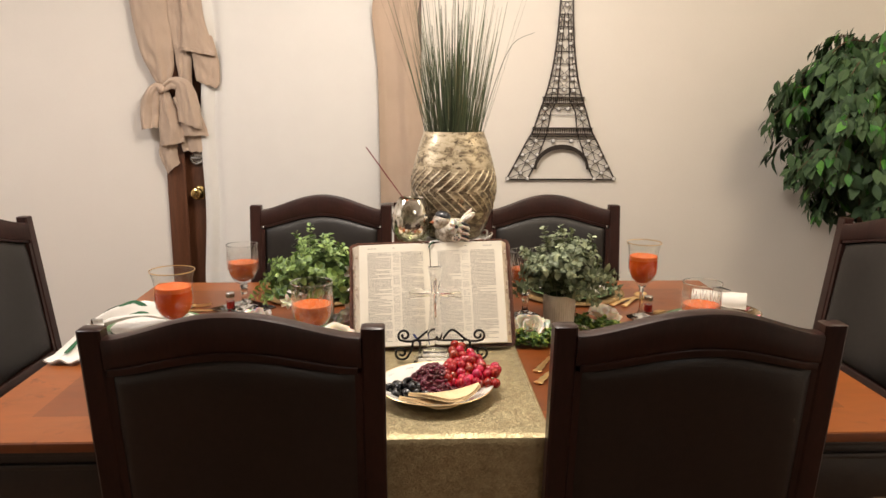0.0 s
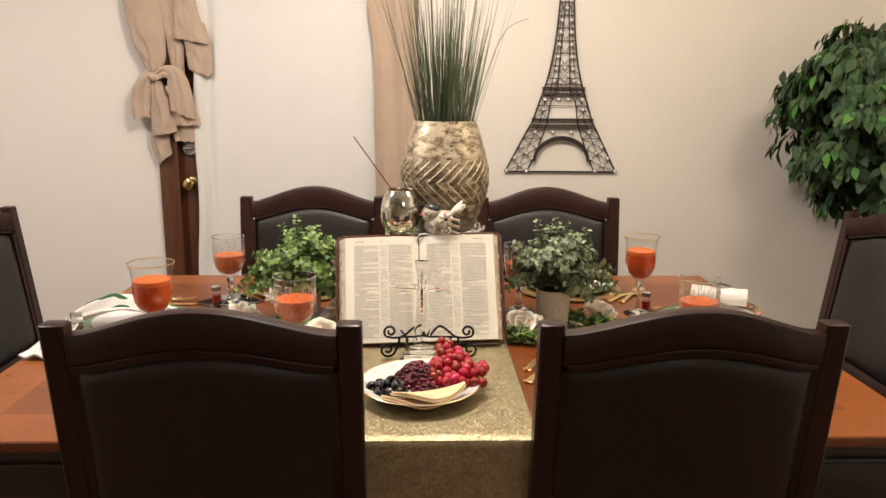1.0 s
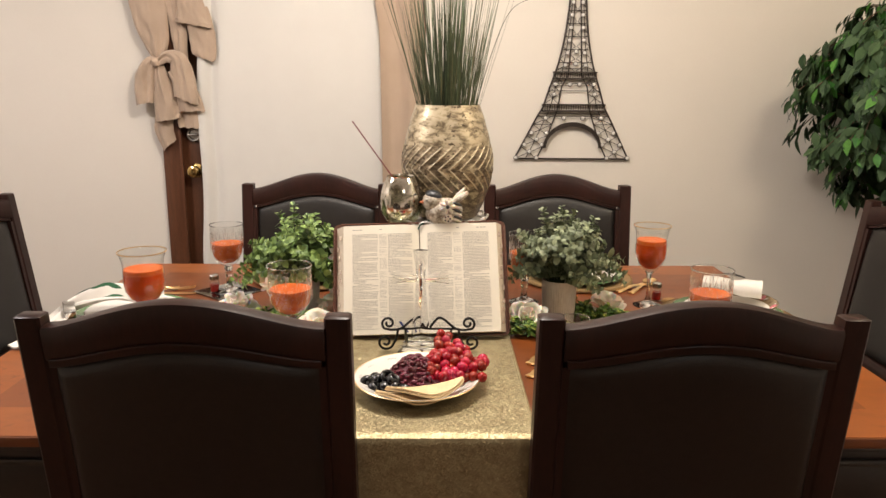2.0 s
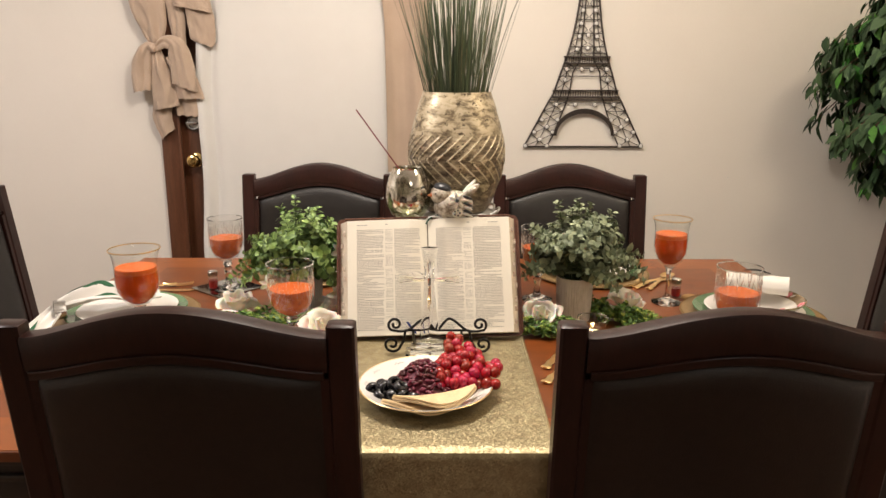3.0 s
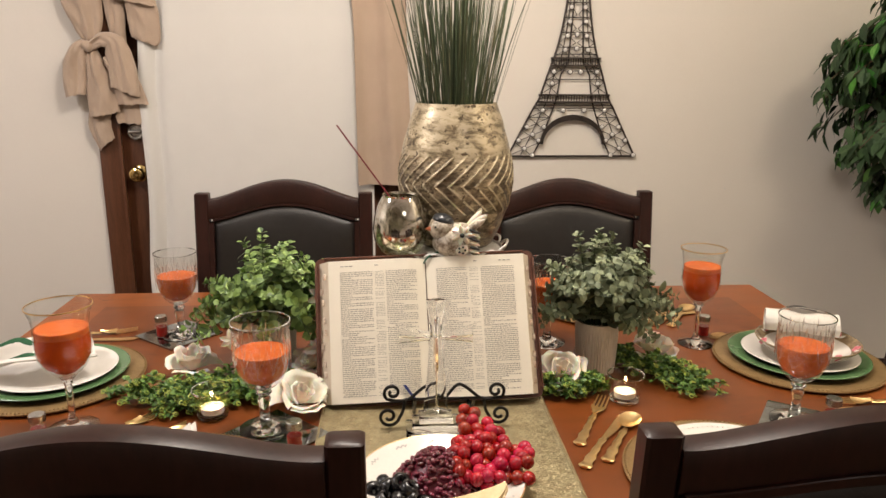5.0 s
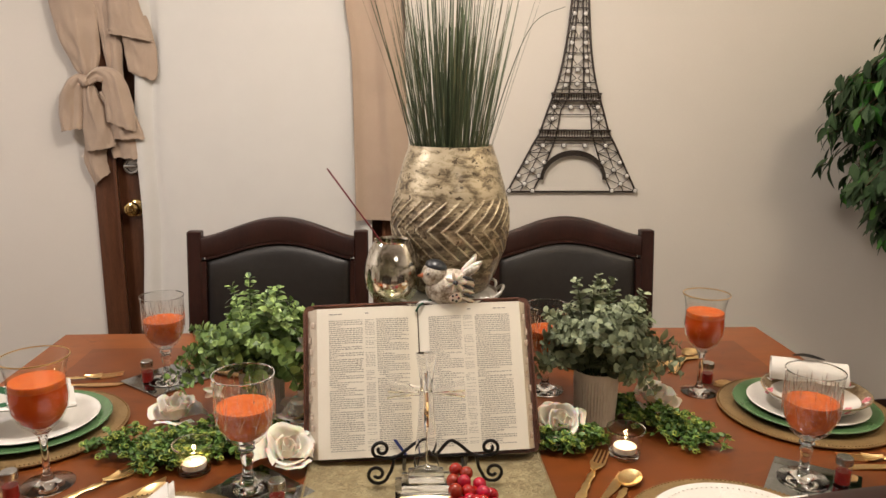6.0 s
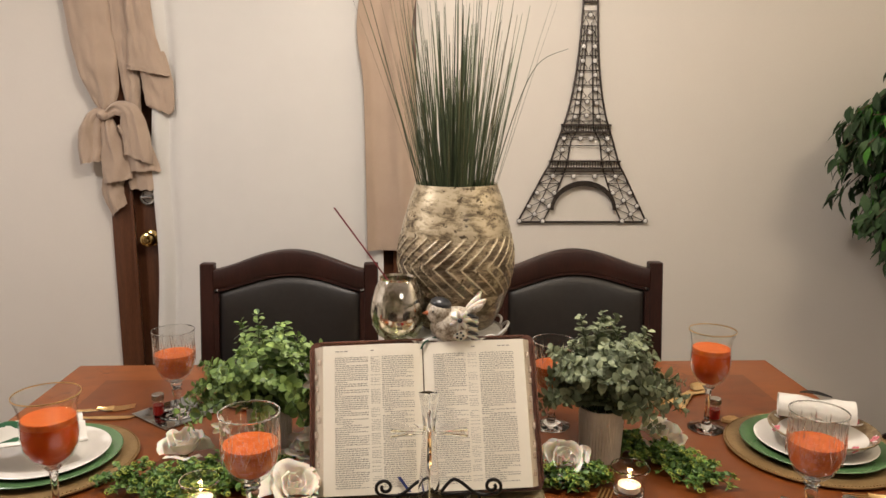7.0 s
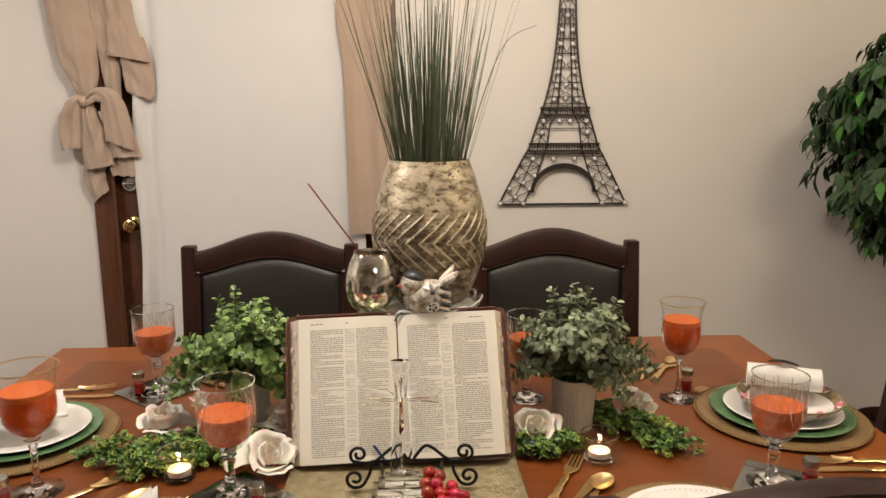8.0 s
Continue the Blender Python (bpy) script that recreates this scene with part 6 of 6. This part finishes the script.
def build_flatbread(x, y, z, turn, lift, name_label):
    def fn(u, v):
        """A disc folded over along x."""
        a = math.pi * u
        r = 0.074 * v
        px, py = r * math.cos(a), -r * math.sin(a) * 0.58
        return (px, py, 0.004 + lift * v * v * (0.35 + 0.65 * abs(math.cos(a))) + 0.0045 * math.sin(a * 3 + 1) * v)
    m = sheet(30, 10, fn, 0.0030)
    m.join(sheet(30, 10, lambda u, v: (fn(u, v)[0] * 0.97, fn(u, v)[1] * 0.94, fn(u, v)[2] + 0.0042 * (1 - 0.3 * v) + 0.0005), 0.0028))
    return solo("flatbread", m, BREAD, pose(x, y, z, 0, 0, turn), name_label, "flatbread", "folded flatbreads")


build_flatbread(0.100, 1.510, FZ + 0.006, 3, 0.012, "thin folded round of pale flatbread on the plate")
build_flatbread(0.118, 1.518, FZ + 0.0165, 12, 0.010, "thin folded round of pale flatbread lying on another")


# ---- greenery ----
def scatter_leaves(owner, spots, shapes, material, single, joined_name, label):
    """The first leaves as parts that share meshes, the rest joined."""
    data = [s.data("leaf", [material]) for s in shapes]
    rest = Mesh()
    for k, m in enumerate(spots):
        if k < single:
            o = new("leaf", data[k % len(data)])
            o.parent = owner
            o.matrix_basis = m
        else:
            rest.join(shapes[k % len(shapes)], m)
    if rest.v:
        tagged(part(joined_name, rest, material, owner, label), kind="stuff")


def build_potted(name, x, y, pot_r, pot_h, material, label, seed, spread, tall, shift, droop):
    p = thing(name, (x, y, TZ + 0.0003), label, "plant")

    def ribbed(u, v):
        a = TAU * u
        r = pot_r * (0.90 + 0.10 * v) + (0.0007 * math.cos(a * 44) if 0.05 < v < 0.9 else 0)
        return (r * math.cos(a), r * math.sin(a), pot_h * v)
    pot = grid(264, 12, ribbed, closed_u=True)
    pot.join(lathe([(pot_r, pot_h), (pot_r + 0.001, pot_h + 0.002), (pot_r - 0.002, pot_h + 0.002), (pot_r - 0.003, pot_h - 0.02), (0, pot_h - 0.02)], 64))
    pot.join(lathe([(0, 0), (pot_r * 0.9, 0)], 64))
    part("pot", pot, ZINC, p, "ribbed whitewashed metal pot")
    rg = random.Random(seed)
    stems, spots = Mesh(), []
    for k in range(72):
        a = TAU * k * 0.618 + rg.uniform(-0.3, 0.3)
        lean = math.sqrt((k * 0.7549 + 0.1) % 1.0)
        reach = spread * lean * rg.uniform(0.75, 1.08)
        rise = tall * (1.0 - droop * lean ** 2.0) * rg.uniform(0.62, 1.08)
        if k % 4 == 0:
            reach, rise = reach * 1.22, rise * 1.04
        base_p = Vector((0.018 * math.cos(a), 0.018 * math.sin(a), pot_h - 0.015))
        tip = Vector((reach * math.cos(a) + shift * lean, reach * math.sin(a), pot_h + rise - (0.03 if lean > 0.9 else 0)))
        mid = base_p.lerp(tip, 0.5) + Vector((0, 0, 0.030 * lean + 0.01))
        line = curve_points([base_p, mid, tip], 7)
        stems.join(tube(line, 0.0011, 5, 0.0006))
        for i in range(3, len(line)):
            d = (line[i] - line[i - 1]).normalized()
            n = 3 if i > 5 else 2
            for q in range(n):
                ang = i * 1.57 + q * TAU / n + rg.uniform(-0.4, 0.4)
                o1 = d.orthogonal().normalized()
                out = (o1 * math.cos(ang) + d.cross(o1) * math.sin(ang) + d * rg.uniform(0.1, 0.8)).normalized()
                s = rg.uniform(0.65, 1.15) * (1.0 if i < len(line) - 3 else 0.62)
                spots.append(frame_of(line[i] + out * 0.002, out, d * 0.9 + Vector((rg.uniform(-0.5, 0.5), rg.uniform(-0.8, 0.2), 0.5))) @ Matrix.Diagonal((s, s, s, 1)))
    rg.shuffle(spots)
    tagged(part("stem", stems, STEM, p), kind="stuff")
    shapes = [leaf(0.0205, 0.0175, 0.25, 0.15, True), leaf(0.0180, 0.0165, 0.45, -0.1, True), leaf(0.0230, 0.0165, 0.1, 0.3, True)]
    scatter_leaves(p, spots, shapes, material, 300, "foliage", "")
    return p


build_potted("eucalyptus_plant", 0.447, 2.018, 0.0435, 0.104, EUCA, "artificial eucalyptus with grey green leaves in whitewashed pot", 3, 0.146, 0.190, 0.014, 0.78)
leafy = build_potted("leafy_plant", -0.200, 2.050, 0.0435, 0.104, BOXWOOD, "artificial bright green leafy plant in whitewashed pot", 8, 0.162, 0.166, -0.012, 0.92)


def blossom(owner, x, y, z, size, turn):
    m = Mesh()
    for k in range(6):
        d = Vector((math.cos(TAU * k / 6 + turn), -0.45 + 0.3 * math.sin(k * 2.1), math.sin(TAU * k / 6 + turn)))
        m.join(leaf(size, size * 0.55, 0.35, 0.3, True), frame_of((0, 0, 0), d, (0.2, -1, 0.2)))
    part("blossom", m.moved(pose(x, y, z)), PETAL, owner, "small white silk blossom")


blossom(leafy, 0.104, -0.070, 0.175, 0.028, 0.3)
blossom(leafy, 0.096, -0.085, 0.075, 0.030, 1.0)
blossom(leafy, -0.060, -0.120, 0.110, 0.020, 0.6)


def build_garland(name, path, seed, n, wide):
    g = thing(name, (0, 0, TZ), "artificial greenery garland lying on the table", "garland", "greenery garlands")
    rg = random.Random(seed)
    line = curve_points([(x, y, 0.006) for x, y in path], 10)
    part("vine", tube(line, 0.0016, 6), STEM, g)
    spots, buds, twigs = [], [], Mesh()
    for k in range(n):
        c = line[rg.randrange(len(line))]
        a = rg.uniform(0, TAU)
        r = wide * rg.random() ** 0.7
        tip = Vector((c.x + r * math.cos(a), c.y + r * math.sin(a), 0.006 + rg.random() ** 1.4 * 0.048 * (1 - 0.5 * r / wide)))
        mid = c.lerp(tip, 0.55) + Vector((0, 0, 0.010))
        tw = curve_points([c, mid, tip], 4)
        twigs.join(tube(tw, 0.0007, 4, 0.0004))
        for i in range(2, len(tw)):
            for q in range(3):
                d = Vector((rg.gauss(0, 1), rg.gauss(0, 1), rg.uniform(-0.1, 0.9))).normalized()
                s = rg.uniform(0.6, 1.15)
                spots.append(frame_of(tw[i], d, (rg.gauss(0, 0.5), rg.gauss(0, 0.5), 1)) @ Matrix.Diagonal((s, s, s, 1)))
        if rg.random() < 0.75:
            buds.append(tip)
    rg.shuffle(spots)
    tagged(part("twig_cluster", twigs, STEM, g), kind="stuff")
    shapes = [leaf(0.0115, 0.0075, 0.3, 0.3, True), leaf(0.013, 0.0050, 0.3, 0.5), leaf(0.010, 0.0080, 0.5, -0.2, True)]
    scatter_leaves(g, spots, shapes, SPRIG, 120, "foliage", "")
    tips = Mesh()
    for b in buds:
        for q in range(3):
            d = Vector((rg.gauss(0, 1), rg.gauss(0, 1), rg.uniform(0, 1))).normalized()
            tips.join(tube([b + 0.0035 * Vector((math.cos(TAU * j / 9 + q), math.sin(TAU * j / 9 + q), 0.6 * math.sin(TAU * j / 9))) + d * 0.005 for j in range(9)], 0.0011, 4, caps=False))
    tagged(part("curled_bud", tips, TIPS, g, "curled yellow green buds"), kind="stuff")
    return g


build_garland("garland", [(-0.435, 1.925), (-0.36, 1.895), (-0.30, 1.915), (-0.24, 1.960), (-0.19, 1.970)], 31, 190, 0.068)
build_garland("garland", [(-0.33, 1.862), (-0.27, 1.905), (-0.19, 1.900)], 32, 100, 0.045)
build_garland("garland", [(0.500, 2.050), (0.545, 2.000), (0.585, 1.945), (0.610, 1.900)], 33, 160, 0.056)
build_garland("garland", [(0.325, 1.905), (0.370, 1.890), (0.420, 1.905)], 34, 80, 0.034)


def build_rose(x, y, z, size, tilt, turn):
    """Cupped inner petals round a bud, and loose outer ones that curl back at the lip."""
    r = thing("silk_rose", pose(x, y, z, tilt, 0, turn), "cream white silk rose lying among greenery", "flower", "silk roses")
    rg = random.Random(int(x * 1000) + 7)
    rings = ((3, 0.28, 1.10, 0.08, 1.5), (3, 0.50, 1.35, 0.22, 1.25), (4, 0.80, 1.25, 0.50, 0.95), (3, 1.00, 0.85, 0.90, 0.80))
    for ring, (n, foot, tall, open_out, span) in enumerate(rings):
        for k in range(n):
            a = TAU * (k + 0.37 * ring) / n + rg.uniform(-0.25, 0.25)
            high, spill, seed = tall * rg.uniform(0.70, 1.20), open_out * rg.uniform(0.4, 1.5), rg.uniform(0, 50)

            def petal(u, v, a=a, foot=foot, high=high, spill=spill, span=span, ring=ring, seed=seed):
                s = 2 * u - 1
                tip = 1 - 0.22 * s * s * v - 0.10 * noise.noise((s * 2.5, seed, 1.0)) * v
                az = a + s * span * (0.35 + 0.65 * math.sin(math.pi / 2 * min(1.0, 0.1 + 1.25 * v)))
                belly = foot * math.sin(math.pi / 2 * min(1.0, v * 1.7)) ** 0.8
                curl = spill * max(0.0, v - 0.35) ** 1.6 * (1 + 0.35 * s * s)
                ruffle = 0.10 * v * v * math.sin(3.2 * s + seed) + 0.12 * v * noise.noise((s * 2.2 + seed, v * 2, ring))
                rr = size * (belly + curl + ruffle * (0.4 + 0.3 * ring))
                h = size * (high * tip * math.sin(min(1.35, v * 1.35)) - 0.55 * spill * max(0.0, v - 0.72) ** 1.2 + 0.12 * v * noise.noise((s * 1.6, seed, v * 2)))
                return (rr * math.cos(az), rr * math.sin(az), h + size * 0.03 * (3 - ring))
            part("petal", sheet(14, 12, petal, 0.0005), PETAL, r, smooth=85)
    part("bud", blob(size * 0.20, size * 0.20, size * 0.42, 14, 10).moved(pose(0, 0, size * 0.46)), PETAL, r)
    part("calyx", blob(size * 0.22, size * 0.22, size * 0.16, 12, 8).moved(pose(0, 0, size * 0.02)), STEM, r)
    return r


build_rose(-0.357, 2.012, TZ + 0.016, 0.034, 14, 30)
build_rose(-0.131, 1.862, TZ + 0.012, 0.036, 26, 35)
build_rose(0.358, 1.935, TZ + 0.014, 0.036, 24, -10)
build_rose(0.578, 2.030, TZ + 0.016, 0.034, 10, -40)
build_rose(-0.120, 2.010, TZ + 0.020, 0.032, 30, -20)


# ---- the ficus in the corner ----
def build_ficus():
    f = thing("ficus_tree", (1.885, 3.02, 0), "artificial ficus tree with drooping green leaves beside the wall", "tree")
    pot = lathe([(0, 0), (0.115, 0), (0.125, 0.02), (0.150, 0.24), (0.158, 0.26), (0.150, 0.262), (0.140, 0.22), (0, 0.215)], 40)
    part("pot", pot, ESPRESSO, f)
    trunk = curve_points([(0, 0, 0.21), (0.015, 0.01, 0.6), (-0.01, 0.0, 1.0), (0.02, 0.0, 1.35), (0.05, 0.02, 1.56)], 8)
    part("trunk", tube(trunk, 0.018, 10, 0.008), BARK, f)
    rg = random.Random(77)
    dark, bright = [], []
    heart = Vector((-0.015, -0.02, 1.265))
    for k in range(165):
        a, lift = rg.uniform(0, TAU), rg.uniform(-0.95, 0.85)
        start = trunk[rg.randrange(17, len(trunk))].copy()
        flat = math.sqrt(1 - lift * lift) * rg.uniform(0.72, 1.0)
        end = heart + Vector((0.395 * flat * math.cos(a), 0.37 * flat * math.sin(a), 0.378 * lift))
        apex = start.lerp(end, 0.6) + Vector((0, 0, 0.075 + 0.04 * rg.random()))
        apex.x, end.x = min(apex.x, 0.22), min(end.x, 0.22)
        apex.y, end.y = min(apex.y, 0.32), min(end.y, 0.33)
        apex.z = min(apex.z, 1.62)
        line = curve_points([start, apex, end], 6)
        part("branch", tube(line, 0.0038, 5, 0.0014), BARK, f)
        for i in range(3, len(line)):
            for q in range(4):
                d = Vector((rg.gauss(0, 0.42) + 0.30 * math.cos(a), rg.gauss(0, 0.42) + 0.30 * math.sin(a), -rg.uniform(0.6, 1.3))).normalized()
                s = rg.uniform(0.75, 1.2)
                up = Vector((math.cos(a), math.sin(a), 0.5)) + Vector((rg.gauss(0, 0.3), rg.gauss(0, 0.3), 0))
                m = frame_of(line[i] + Vector((rg.gauss(0, 0.012), rg.gauss(0, 0.012), rg.gauss(0, 0.012))), d, up) @ Matrix.Diagonal((s, s, s, 1))
                (bright if rg.random() < 0.10 else dark).append(m)
    dark.sort(key=lambda m: m.translation.x + m.translation.y)
    bright.sort(key=lambda m: m.translation.x + m.translation.y)
    shapes = [leaf(0.062, 0.035, 0.22, 0.18), leaf(0.054, 0.032, 0.35, 0.05), leaf(0.066, 0.036, 0.12, 0.28)]
    scatter_leaves(f, dark, shapes, FICUS, 240, "crown", "dark green drooping leaves")
    scatter_leaves(f, bright, shapes, FICUSNEW, 60, "young_crown", "bright green younger leaves")
    twist = curve_points([(-0.22, -0.02, 1.50), (-0.10, -0.02, 1.53), (-0.02, 0.0, 1.61), (0.06, 0.0, 1.61), (0.08, 0.0, 1.45)], 6)
    part("bare_twig", tube(twist, 0.0045, 6, 0.003), BARK, f)
    return f


build_ficus()
